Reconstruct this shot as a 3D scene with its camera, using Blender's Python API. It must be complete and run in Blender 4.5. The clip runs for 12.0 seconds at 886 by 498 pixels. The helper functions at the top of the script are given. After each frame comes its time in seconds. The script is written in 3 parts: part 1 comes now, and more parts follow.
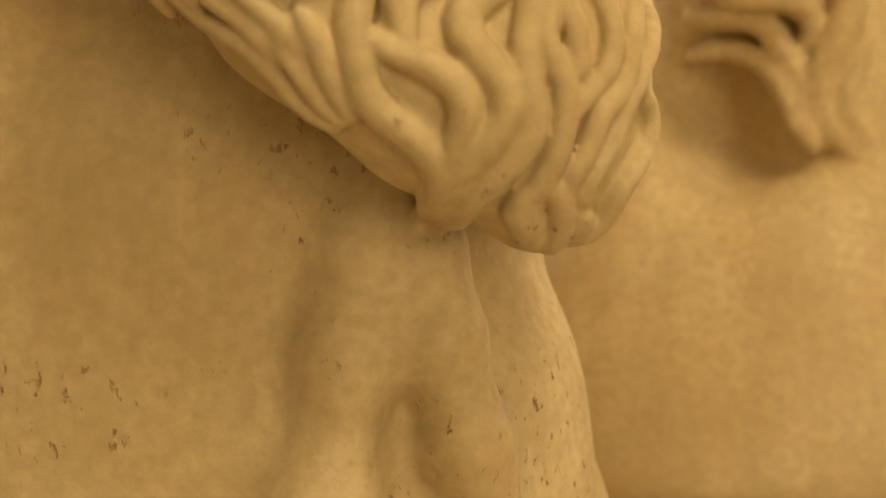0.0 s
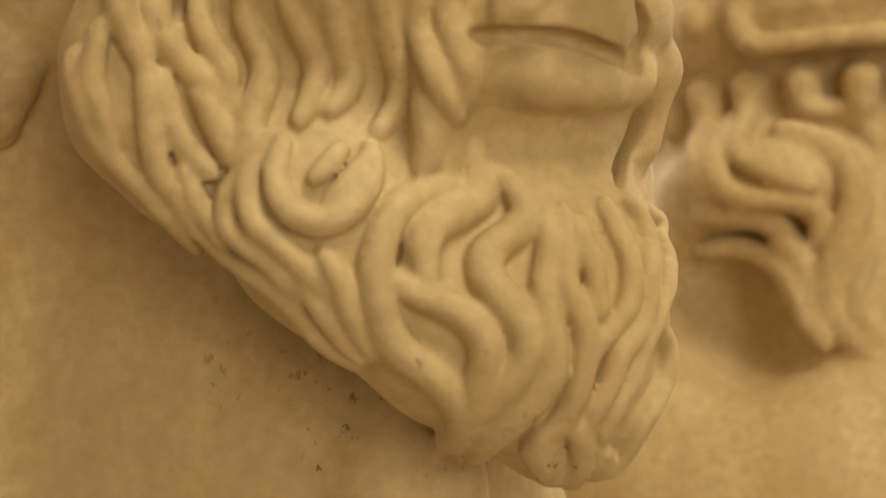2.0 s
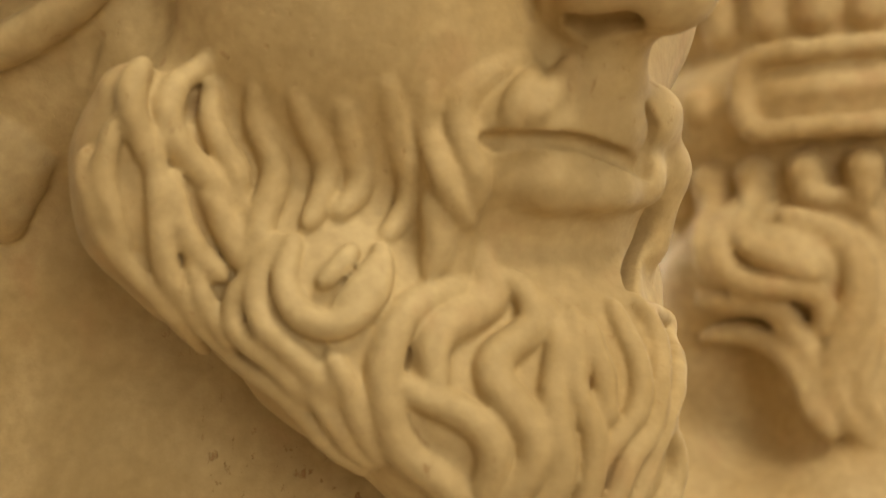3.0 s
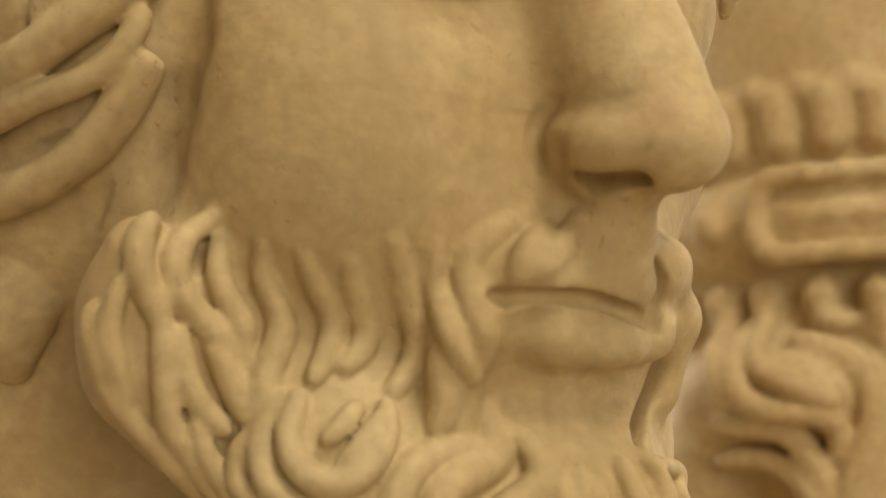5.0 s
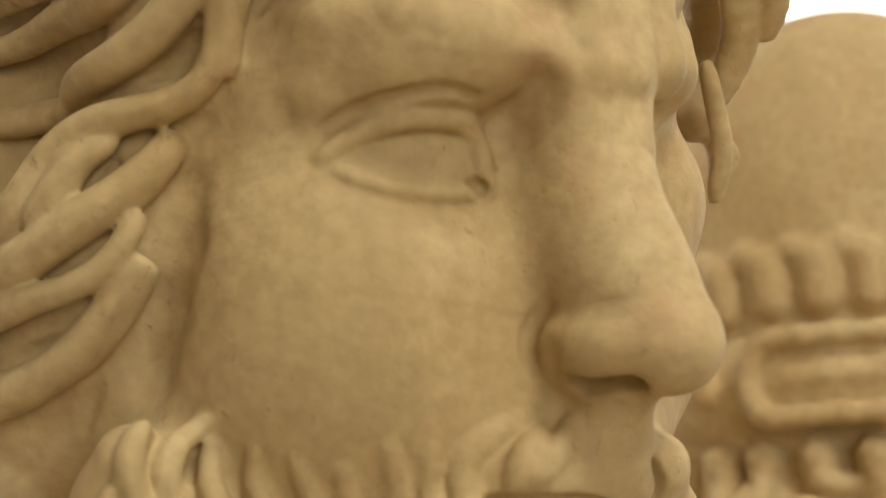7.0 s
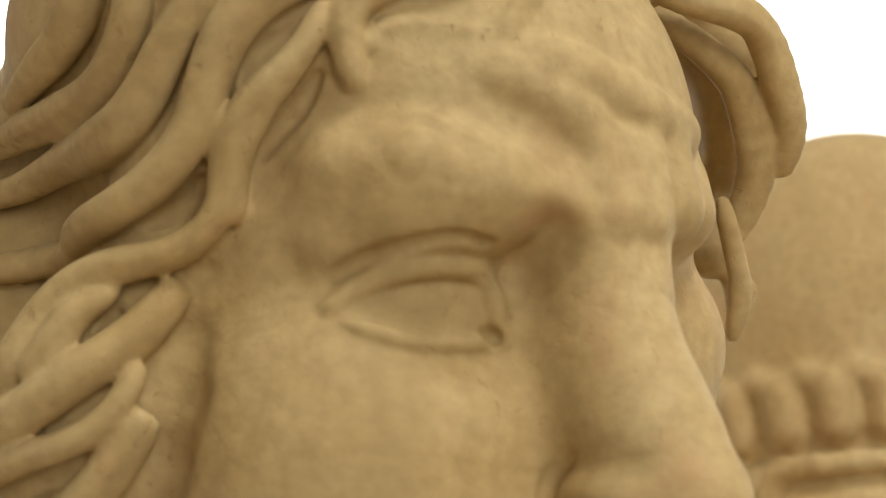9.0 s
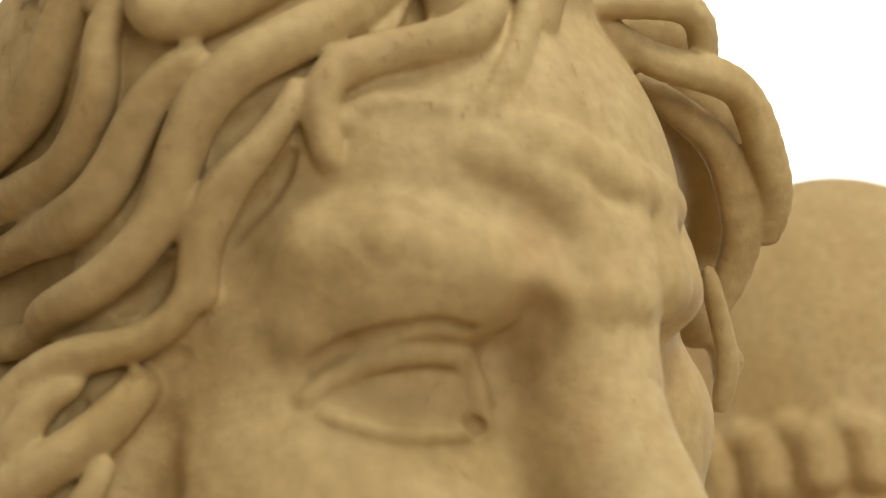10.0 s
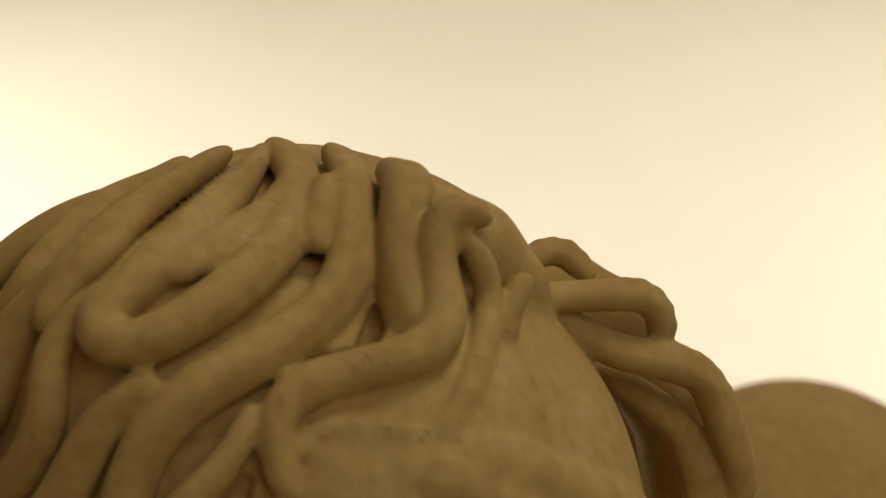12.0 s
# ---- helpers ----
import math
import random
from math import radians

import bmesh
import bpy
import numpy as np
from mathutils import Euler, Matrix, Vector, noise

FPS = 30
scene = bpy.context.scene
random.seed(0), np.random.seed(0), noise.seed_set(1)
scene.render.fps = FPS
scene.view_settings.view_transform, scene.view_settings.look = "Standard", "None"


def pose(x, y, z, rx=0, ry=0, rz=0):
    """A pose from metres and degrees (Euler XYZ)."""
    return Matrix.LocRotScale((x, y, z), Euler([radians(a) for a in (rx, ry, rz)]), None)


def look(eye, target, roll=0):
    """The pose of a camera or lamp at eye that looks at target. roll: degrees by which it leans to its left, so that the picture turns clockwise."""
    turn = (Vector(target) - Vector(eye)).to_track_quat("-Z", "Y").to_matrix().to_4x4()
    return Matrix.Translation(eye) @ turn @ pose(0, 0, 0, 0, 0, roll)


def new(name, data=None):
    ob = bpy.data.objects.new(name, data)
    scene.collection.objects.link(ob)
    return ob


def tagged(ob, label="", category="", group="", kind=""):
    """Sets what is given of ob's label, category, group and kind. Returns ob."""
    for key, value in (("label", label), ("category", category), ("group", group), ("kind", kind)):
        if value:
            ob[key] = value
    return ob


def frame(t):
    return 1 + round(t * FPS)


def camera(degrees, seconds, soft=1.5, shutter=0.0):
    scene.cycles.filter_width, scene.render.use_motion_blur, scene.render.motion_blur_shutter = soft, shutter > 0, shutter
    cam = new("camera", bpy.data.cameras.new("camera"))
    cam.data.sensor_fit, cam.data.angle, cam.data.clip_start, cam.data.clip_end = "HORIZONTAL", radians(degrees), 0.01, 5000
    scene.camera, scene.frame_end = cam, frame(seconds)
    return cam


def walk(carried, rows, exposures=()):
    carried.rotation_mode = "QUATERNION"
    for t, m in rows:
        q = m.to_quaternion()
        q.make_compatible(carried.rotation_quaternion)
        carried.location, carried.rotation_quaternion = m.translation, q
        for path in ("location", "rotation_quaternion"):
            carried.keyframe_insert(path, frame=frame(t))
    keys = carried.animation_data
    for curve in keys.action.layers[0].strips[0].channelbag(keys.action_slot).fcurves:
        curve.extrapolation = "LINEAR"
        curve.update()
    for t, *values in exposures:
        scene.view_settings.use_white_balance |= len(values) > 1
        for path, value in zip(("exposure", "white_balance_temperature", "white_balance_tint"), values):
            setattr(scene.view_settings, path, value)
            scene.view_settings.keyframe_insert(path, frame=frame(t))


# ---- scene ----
cam = camera(37.0, 12.0, soft=1.3)
cam.data.dof.use_dof, cam.data.dof.focus_distance, cam.data.dof.aperture_fstop = True, 0.47, 8.5
PATH = [
    (0, (0.018, -0.043, 1.509), (-0.063, 1.955, 1.47), -0.7),
    (0.5, (0.014, -0.04, 1.512), (-0.079, 1.958, 1.522), -0.7),
    (1, (0.012, -0.036, 1.515), (-0.065, 1.962, 1.563), -0.3),
    (1.5, (0.013, -0.04, 1.526), (-0.061, 1.954, 1.657), -0.6),
    (2, (0.013, -0.047, 1.534), (-0.07, 1.942, 1.729), -0.4),
    (2.5, (0.01, -0.048, 1.54), (-0.083, 1.935, 1.778), -0.2),
    (3, (0.01, -0.047, 1.545), (-0.071, 1.929, 1.84), 0.1),
    (5, (0.013, -0.048, 1.565), (-0.094, 1.903, 1.992), 0.8),
    (5.5, (0.013, -0.051, 1.574), (-0.085, 1.884, 2.072), 0.4),
    (6, (0.013, -0.05, 1.58), (-0.079, 1.872, 2.125), 0.2),
    (6.5, (0.012, -0.05, 1.583), (-0.09, 1.86, 2.164), 0.4),
    (7, (0.012, -0.052, 1.586), (-0.08, 1.848, 2.206), 0.2),
    (7.5, (0.011, -0.054, 1.591), (-0.083, 1.831, 2.254), 0.5),
    (9.5, (0.008, -0.038, 1.61), (-0.075, 1.795, 2.404), -0.6),
    (10, (0.007, -0.036, 1.623), (-0.047, 1.791, 2.436), -1.1),
    (10.5, (0.007, -0.04, 1.64), (-0.008, 1.761, 2.509), -1.7),
    (11, (0.009, -0.048, 1.654), (0.005, 1.725, 2.579), -2.3),
    (11.5, (0.009, -0.053, 1.665), (0.025, 1.699, 2.629), -2.8),
    (12, (0.008, -0.054, 1.674), (0.028, 1.682, 2.667), -2.7),
]
EXPOSURES = [(0.0, -0.02, 8450, 12), (0.5, -0.02, 7900, 11), (2.5, -0.04, 6850, 10), (5.5, -0.08, 6250, 10), (7.5, -0.06, 5900, 8), (10.5, -0.15, 5950, 6), (11.0, -0.62, 6700, 7), (11.5, -1.34, 7950, 9), (12.0, -1.62, 8300, 10)]
walk(cam, [(t, look(eye, target, roll)) for t, eye, target, roll in PATH], EXPOSURES)

# ---- light: added area lamps in a closed room, no source in view ----
world = bpy.data.worlds.new("world")
scene.world = world
world.use_nodes = True
sky = world.node_tree.nodes.new("ShaderNodeTexSky")
sky.sky_type, sky.sun_disc, sky.sun_elevation, sky.sun_rotation = "NISHITA", False, radians(40), radians(120)
world.node_tree.nodes["Background"].inputs[1].default_value = 0.1
world.node_tree.links.new(sky.outputs[0], world.node_tree.nodes["Background"].inputs[0])


def area(name, m, w, h, watts, colour):
    data = bpy.data.lights.new(name, "AREA")
    data.shape, data.size, data.size_y, data.energy, data.color = "RECTANGLE", w, h, watts, colour
    ob = new(name, data)
    ob.matrix_world = m
    return ob


WARM = (1.0, 0.93, 0.82)
# Added lamps, spread narrowed so they brighten the north wall and miss the busts.
for x, w in ((2.93, 115), (-2.43, 150)):
    area("added_lamp", look((x, 2.05, 2.6), (0.25, 2.75, 2.9)), 0.9, 2.1, w, WARM).data.spread = radians(75)
# Unseen fill lamp added ahead of the busts.
area("added_lamp", look((1.3, -2.43, 2.0), (0.0, 0.4, 1.65)), 2.0, 1.8, 44, WARM)
# Overhead key lamp, added; the ceiling has no opening for it.
area("added_key", look((1.0, -1.2, 4.1), (0.1, 0.4, 1.7)), 0.9, 0.9, 64, WARM)


# ---- materials ----
def nodes(name):
    mat = bpy.data.materials.new(name)
    mat.use_nodes = True
    t = mat.node_tree
    return mat, t, t.nodes["Principled BSDF"]


def add(t, kind, **given):
    n = t.nodes.new(kind)
    for k, v in given.items():
        n.inputs[k.replace("_", " ")].default_value = v
    return n


def ramp(t, source, stops):
    n = t.nodes.new("ShaderNodeValToRGB")
    while len(n.color_ramp.elements) < len(stops):
        n.color_ramp.elements.new(0.5)
    for e, (at, c) in zip(n.color_ramp.elements, stops):
        e.position, e.color = at, (*c, 1) if len(c) == 3 else c
    t.links.new(source, n.inputs[0])
    return n


def mix(t, fac, a, b, how="MIX"):
    n = t.nodes.new("ShaderNodeMix")
    n.data_type, n.blend_type = "RGBA", how
    for key, v in ((0, fac), (6, a), (7, b)):
        if isinstance(v, (int, float)):
            n.inputs[key].default_value = v
        elif isinstance(v, tuple):
            n.inputs[key].default_value = (*v, 1)
        else:
            t.links.new(v, n.inputs[key])
    return n.outputs[2]


def stone(name, tone, stain, pits=1.0, fine=1.0):
    """Old cast stone: mottled, stained in patches, with small brown pits and scratches."""
    mat, t, p = nodes(name)
    place = t.nodes.new("ShaderNodeTexCoord").outputs["Object"]

    def noise_at(scale, detail=4, stretch=(1, 1, 1), rough=0.55, turn=(0, 0, 0)):
        m = add(t, "ShaderNodeMapping", Scale=stretch, Rotation=turn)
        t.links.new(place, m.inputs[0])
        n = add(t, "ShaderNodeTexNoise", Scale=scale, Detail=detail, Roughness=rough)
        t.links.new(m.outputs[0], n.inputs["Vector"])
        return n.outputs[0]
    cloud = ramp(t, noise_at(14), [(0.35, (0, 0, 0)), (0.68, (1, 1, 1))]).outputs[0]
    grain = ramp(t, noise_at(160, 5), [(0.3, (0.80, 0.77, 0.71)), (0.7, (1.08, 1.08, 1.08))]).outputs[0]
    body = mix(t, cloud, tone, stain)
    body = mix(t, 0.8, body, grain, "MULTIPLY")
    blush = ramp(t, noise_at(34, 3, (1, 1, 0.6)), [(0.58, (0, 0, 0)), (0.78, (0.45, 0.45, 0.45))]).outputs[0]
    body = mix(t, blush, body, (0.46, 0.25, 0.11))
    holes = noise_at(260, 4, (1, 1, 0.6), 0.65, (0.5, 0.9, 0.3))
    gate = ramp(t, noise_at(16, 2), [(0.47, (0, 0, 0)), (0.62, (1, 1, 1))]).outputs[0]
    spot = ramp(t, holes, [(0.615, (0, 0, 0)), (0.68, (1, 1, 1))]).outputs[0]
    split = t.nodes.new("ShaderNodeSeparateXYZ")
    t.links.new(place, split.inputs[0])
    low = add(t, "ShaderNodeMapRange", From_Min=1.56, From_Max=1.50, To_Min=0.3, To_Max=1.0)
    t.links.new(split.outputs[2], low.inputs["Value"])
    both = t.nodes.new("ShaderNodeMath")
    both.operation = "MULTIPLY"
    t.links.new(spot, both.inputs[0])
    t.links.new(gate, both.inputs[1])
    scaled = add(t, "ShaderNodeMath")
    scaled.operation = "MULTIPLY"
    t.links.new(both.outputs[0], scaled.inputs[0])
    worn = t.nodes.new("ShaderNodeMath")
    worn.operation = "MULTIPLY"
    t.links.new(low.outputs[0], worn.inputs[0])
    worn.inputs[1].default_value = pits
    t.links.new(worn.outputs[0], scaled.inputs[1])
    streak = ramp(t, noise_at(30, 4, (1, 1, 0.12)), [(0.40, (0, 0, 0)), (0.72, (0.5, 0.5, 0.5))]).outputs[0]
    body = mix(t, streak, body, tuple(0.82 * c for c in stain))
    body = mix(t, scaled.outputs[0], body, (0.30, 0.13, 0.04))
    t.links.new(body, p.inputs["Base Color"])
    p.inputs["Roughness"].default_value = 0.68
    p.inputs["Specular IOR Level"].default_value = 0.22
    b1 = add(t, "ShaderNodeBump", Strength=0.35 * fine, Distance=0.0012)
    t.links.new(noise_at(220, 6), b1.inputs["Height"])
    b2 = add(t, "ShaderNodeBump", Strength=0.14 * fine, Distance=0.003)
    t.links.new(noise_at(42, 4), b2.inputs["Height"])
    b3 = add(t, "ShaderNodeBump", Strength=0.8, Distance=0.0012)
    b3.invert = True
    t.links.new(scaled.outputs[0], b3.inputs["Height"])
    t.links.new(b1.outputs[0], b2.inputs["Normal"])
    t.links.new(b2.outputs[0], b3.inputs["Normal"])
    t.links.new(b3.outputs[0], p.inputs["Normal"])
    return mat


def plaster(name, colour, scale):
    mat, t, p = nodes(name)
    place = t.nodes.new("ShaderNodeTexCoord").outputs["Object"]
    n = add(t, "ShaderNodeTexNoise", Scale=scale, Detail=6)
    m = add(t, "ShaderNodeTexNoise", Scale=90, Detail=4)
    t.links.new(place, n.inputs["Vector"])
    t.links.new(place, m.inputs["Vector"])
    r = ramp(t, n.outputs[0], [(0.3, tuple(0.93 * c for c in colour)), (0.7, colour)])
    t.links.new(r.outputs[0], p.inputs["Base Color"])
    b = add(t, "ShaderNodeBump", Strength=0.15, Distance=0.002)
    t.links.new(m.outputs[0], b.inputs["Height"])
    t.links.new(b.outputs[0], p.inputs["Normal"])
    p.inputs["Roughness"].default_value = 0.8
    return mat


STONE = stone("cast_stone", (0.53, 0.395, 0.190), (0.43, 0.295, 0.120))
STONE_FAR = stone("cast_stone_helmet", (0.52, 0.385, 0.185), (0.44, 0.30, 0.125), 0.6)
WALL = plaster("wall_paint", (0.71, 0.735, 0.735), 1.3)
# Darker tone for the unseen walls and ceiling, set to cut bounced light.
FILL_DIM = plaster("room_fill_dim", (0.44, 0.40, 0.34), 1.3)
FLOOR = plaster("floor_screed", (0.46, 0.36, 0.23), 3.0)
PLINTH = plaster("plinth_paint", (0.62, 0.55, 0.45), 5.0)


# ---- the room ----
def slab(name, lo, hi, material, label, category):
    bm = bmesh.new()
    bmesh.ops.create_cube(bm, size=1)
    for v in bm.verts:
        v.co = Vector([(lo[i] + hi[i]) / 2 + v.co[i] * (hi[i] - lo[i]) for i in range(3)])
    return finish(name, bm, material, label, category, "structure")


def finish(name, bm, material, label, category, kind=""):
    data = bpy.data.meshes.new(name)
    bm.to_mesh(data)
    bm.free()
    data.materials.append(material)
    return tagged(new(name, data), label, category, "", kind)


def box_into(bm, lo, hi):
    got = bmesh.ops.create_cube(bm, size=1)["verts"]
    for v in got:
        v.co = Vector([(lo[i] + hi[i]) / 2 + v.co[i] * (hi[i] - lo[i]) for i in range(3)])


def wall_with_opening(name, lo, hi, along, a, b, z0, z1, label):
    """A wall with one opening for an added lamp, from a to b along its axis and z0 to z1 in height."""
    bm = bmesh.new()
    for p0, p1, q0, q1 in ((lo[along], a, lo[2], hi[2]), (b, hi[along], lo[2], hi[2]), (a, b, lo[2], z0), (a, b, z1, hi[2])):
        l, h = list(lo), list(hi)
        l[along], h[along], l[2], h[2] = p0, p1, q0, q1
        box_into(bm, l, h)
    return finish(name, bm, FILL_DIM, label, "wall", "structure")


slab("floor", (-2.7, -2.7, -0.2), (3.2, 2.8, 0), FLOOR, "grey-brown smooth screed floor of the room", "floor")
slab("ceiling", (-2.7, -2.7, 4.6), (3.2, 2.8, 4.8), FILL_DIM, "plain beige ceiling, unseen, toned down to cut bounced light", "ceiling")
slab("wall_north", (-2.5, 2.6, 0), (3.0, 2.8, 4.6), WALL, "plain bright cream-white plaster wall behind the busts", "wall")
# Unseen side and front walls; their openings are added for the lamps.
wall_with_opening("wall_west", (-2.7, -2.7, 0), (-2.5, 2.8, 4.6), 1, 1.6, 2.5, 1.5, 3.7, "unseen beige wall toned down to cut bounced light, tall opening added for a lamp")
wall_with_opening("wall_east", (3.0, -2.7, 0), (3.2, 2.8, 4.6), 1, 1.6, 2.5, 1.5, 3.7, "unseen beige wall toned down to cut bounced light, tall opening added for a lamp")
wall_with_opening("wall_south", (-2.5, -2.7, 0), (3.0, -2.5, 4.6), 0, 0.3, 2.3, 1.1, 2.9, "unseen beige wall toned down to cut bounced light, wide opening added for a lamp")


def plinth(x, y, half, top, label):
    """A square plinth with a stepped foot and cap."""
    bm = bmesh.new()
    for z0, z1, w in ((0, 0.08, half + 0.03), (0.08, top - 0.05, half), (top - 0.05, top, half + 0.02)):
        box_into(bm, (x - w, y - w, z0), (x + w, y + w, z1))
    bmesh.ops.bevel(bm, geom=bm.edges[:], offset=0.004, segments=2, affect="EDGES")
    return finish("plinth", bm, PLINTH, label, "plinth")


plinth(-0.10, 0.60, 0.17, 1.20, "square plain painted plinth under the bearded bust")
plinth(0.36, 0.99, 0.16, 1.20, "square plain painted plinth under the helmeted bust")


def from_clay(name, clay, material, label, category):
    places, quads = clay.skin()
    # keep the one large piece
    mark = np.arange(len(places))
    while True:
        old = mark.copy()
        np.minimum.at(mark, quads.ravel(), np.repeat(mark[quads].min(1), 4))
        mark = mark[mark]
        if (mark == old).all():
            break
    main = mark == np.bincount(mark).argmax()
    quads = (np.cumsum(main) - 1)[quads[main[quads[:, 0]]]]
    places = places[main]
    data = bpy.data.meshes.new(name)
    data.vertices.add(len(places))
    data.vertices.foreach_set("co", places.astype(np.float32).ravel())
    data.loops.add(4 * len(quads))
    data.loops.foreach_set("vertex_index", quads.astype(np.int32).ravel())
    data.polygons.add(len(quads))
    data.polygons.foreach_set("loop_start", np.arange(0, 4 * len(quads), 4, dtype=np.int32))
    data.polygons.foreach_set("use_smooth", np.ones(len(quads), dtype=bool))
    data.update(calc_edges=True)
    data.validate()
    data.materials.append(material)
    return tagged(new(name, data), label, category)


# ---- clay: a field of distances, shaped by adding and cutting, then skinned ----
class Clay:
    def __init__(self, lo, hi, h):
        self.lo, self.h = np.array(lo, float), h
        self.n = [int(math.ceil((b - a) / h)) + 1 for a, b in zip(lo, hi)]
        self.d = np.full(self.n, 0.2, np.float32)
        self.axes = [(self.lo[i] + h * np.arange(self.n[i])).astype(np.float32) for i in range(3)]

    def copy(self):
        other = Clay(self.lo, self.lo + self.h, self.h)
        other.n, other.d, other.axes = self.n, self.d.copy(), self.axes
        return other

    def block(self, lo, hi):
        cut = []
        for i in range(3):
            a = max(0, int((lo[i] - self.lo[i]) / self.h))
            b = min(self.n[i], int((hi[i] - self.lo[i]) / self.h) + 2)
            if b <= a:
                return None
            cut.append(slice(a, b))
        x, y, z = (self.axes[i][cut[i]] for i in range(3))
        return tuple(cut), x[:, None, None], y[None, :, None], z[None, None, :]

    def blend(self, cut, e, k, carve=False):
        d = self.d[cut]
        if carve:
            w = np.maximum(k - np.abs(d + e), 0) / k
            self.d[cut] = np.maximum(d, -e) + w * w * (k / 4)
        else:
            w = np.maximum(k - np.abs(d - e), 0) / k
            self.d[cut] = np.minimum(d, e) - w * w * (k / 4)

    def ball(self, c, radii, k=0.01, turn=None, carve=False):
        """An ellipsoid at c; turn: a 3 x 3 whose rows are its axes."""
        turn = np.eye(3) if turn is None else np.array(turn)
        radii = np.array(radii, float) * np.ones(3)
        reach = np.sqrt(((turn * radii[:, None]) ** 2).sum(0)) + k + 3 * self.h
        got = self.block(np.array(c) - reach, np.array(c) + reach)
        if got is None:
            return
        cut, x, y, z = got
        x, y, z = x - c[0], y - c[1], z - c[2]
        k0 = k1 = 0
        for row, r in zip(turn, radii):
            q = row[0] * x + row[1] * y + row[2] * z
            k0 = k0 + (q / r) ** 2
            k1 = k1 + (q / (r * r)) ** 2
        k0, k1 = np.sqrt(k0), np.sqrt(k1) + 1e-9
        self.blend(cut, k0 * (k0 - 1) / k1, k, carve)

    def rod(self, a, b, ra, rb, k=0.006, carve=False):
        """A round rod from a to b whose radius goes from ra to rb."""
        a, b = np.array(a, float), np.array(b, float)
        m = max(ra, rb) + k + 2 * self.h
        got = self.block(np.minimum(a, b) - m, np.maximum(a, b) + m)
        if got is None:
            return
        cut, x, y, z = got
        v = b - a
        f = ((x - a[0]) * v[0] + (y - a[1]) * v[1] + (z - a[2]) * v[2]) / max(v @ v, 1e-9)
        f = np.clip(f, 0, 1)
        e = np.sqrt((x - a[0] - f * v[0]) ** 2 + (y - a[1] - f * v[1]) ** 2 + (z - a[2] - f * v[2]) ** 2) - (ra + (rb - ra) * f)
        self.blend(cut, e, k, carve)

    def rope(self, points, radii, k=0.006, carve=False):
        for i in range(len(points) - 1):
            self.rod(points[i], points[i + 1], radii[i], radii[i + 1], k, carve)

    def skin(self):
        d = self.d
        n = d.shape
        s = d < 0
        cells = [s[i:n[0] - 1 + i, j:n[1] - 1 + j, k:n[2] - 1 + k] for i in (0, 1) for j in (0, 1) for k in (0, 1)]
        some, every = cells[0].copy(), cells[0].copy()
        for c in cells[1:]:
            some |= c
            every &= c
        at = np.argwhere(some & ~every)
        corner = np.array([(i, j, k) for i in (0, 1) for j in (0, 1) for k in (0, 1)])
        v = np.stack([d[tuple((at + c).T)] for c in corner], 1).astype(np.float64)
        total, count = np.zeros((len(at), 3)), np.zeros(len(at))
        for p in range(8):
            for q in range(p + 1, 8):
                if np.abs(corner[p] - corner[q]).sum() == 1:
                    cross = (v[:, p] < 0) != (v[:, q] < 0)
                    f = np.where(cross, v[:, p] / np.where(cross, v[:, p] - v[:, q], 1), 0)
                    total += cross[:, None] * (corner[p] + f[:, None] * (corner[q] - corner[p]))
                    count += cross
        places = self.lo + self.h * (at + total / count[:, None])
        index = np.full([m - 1 for m in n], -1, np.int32)
        index[tuple(at.T)] = np.arange(len(at))
        quads = []
        for axis in range(3):
            u, w = (axis + 1) % 3, (axis + 2) % 3
            first = [slice(None)] * 3
            second = [slice(None)] * 3
            first[axis], second[axis] = slice(0, -1), slice(1, None)
            change = np.argwhere(s[tuple(first)] != s[tuple(second)])
            ok = (change[:, u] > 0) & (change[:, w] > 0) & (change[:, u] < n[u] - 1) & (change[:, w] < n[w] - 1)
            change = change[ok]
            out = s[tuple(change.T)]
            ring = []
            for du, dw in ((1, 1), (0, 1), (0, 0), (1, 0)):
                c = change.copy()
                c[:, u] -= du
                c[:, w] -= dw
                ring.append(index[tuple(c.T)])
            ring = np.stack(ring, 1)
            ring[~out] = ring[~out][:, ::-1]
            quads.append(ring)
        return places, np.concatenate(quads)


def spline(points, step):
    """Points along a smooth curve through the given ones, about step apart."""
    p = np.array(points, float)
    p = np.vstack([2 * p[0] - p[1], p, 2 * p[-1] - p[-2]])
    out = []
    for i in range(1, len(p) - 2):
        m = max(2, int(np.linalg.norm(p[i + 1] - p[i]) / step))
        for f in np.arange(m) / m:
            out.append(0.5 * (2 * p[i] + (p[i + 1] - p[i - 1]) * f + (2 * p[i - 1] - 5 * p[i] + 4 * p[i + 1] - p[i + 2]) * f * f
                              + (3 * p[i] - p[i - 1] - 3 * p[i + 1] + p[i + 2]) * f ** 3))
    return np.array(out + [p[-2]])


def strands(clay, path, r, side, k=0.0025, many=3, taper=0.45):
    """A lock of hair: strands that run side by side along path; side: the way across the lock at each point."""
    f = np.linspace(0, 1, len(path))
    swell = taper + (1 - taper) * np.sqrt(np.clip(np.sin(np.pi * (0.06 + 0.88 * f)), 0, 1))
    for i in range(many):
        o = (i - (many - 1) / 2) * (1.15 / max(many, 1))
        lean = 0.10 * np.sin(6.0 * f + 2.1 * i)
        rr = r * swell * (0.62 if many > 1 else 0.85)
        clay.rope(path + side * ((o + lean) * r * swell)[:, None], rr * (1 - 0.12 * abs(o)), k)


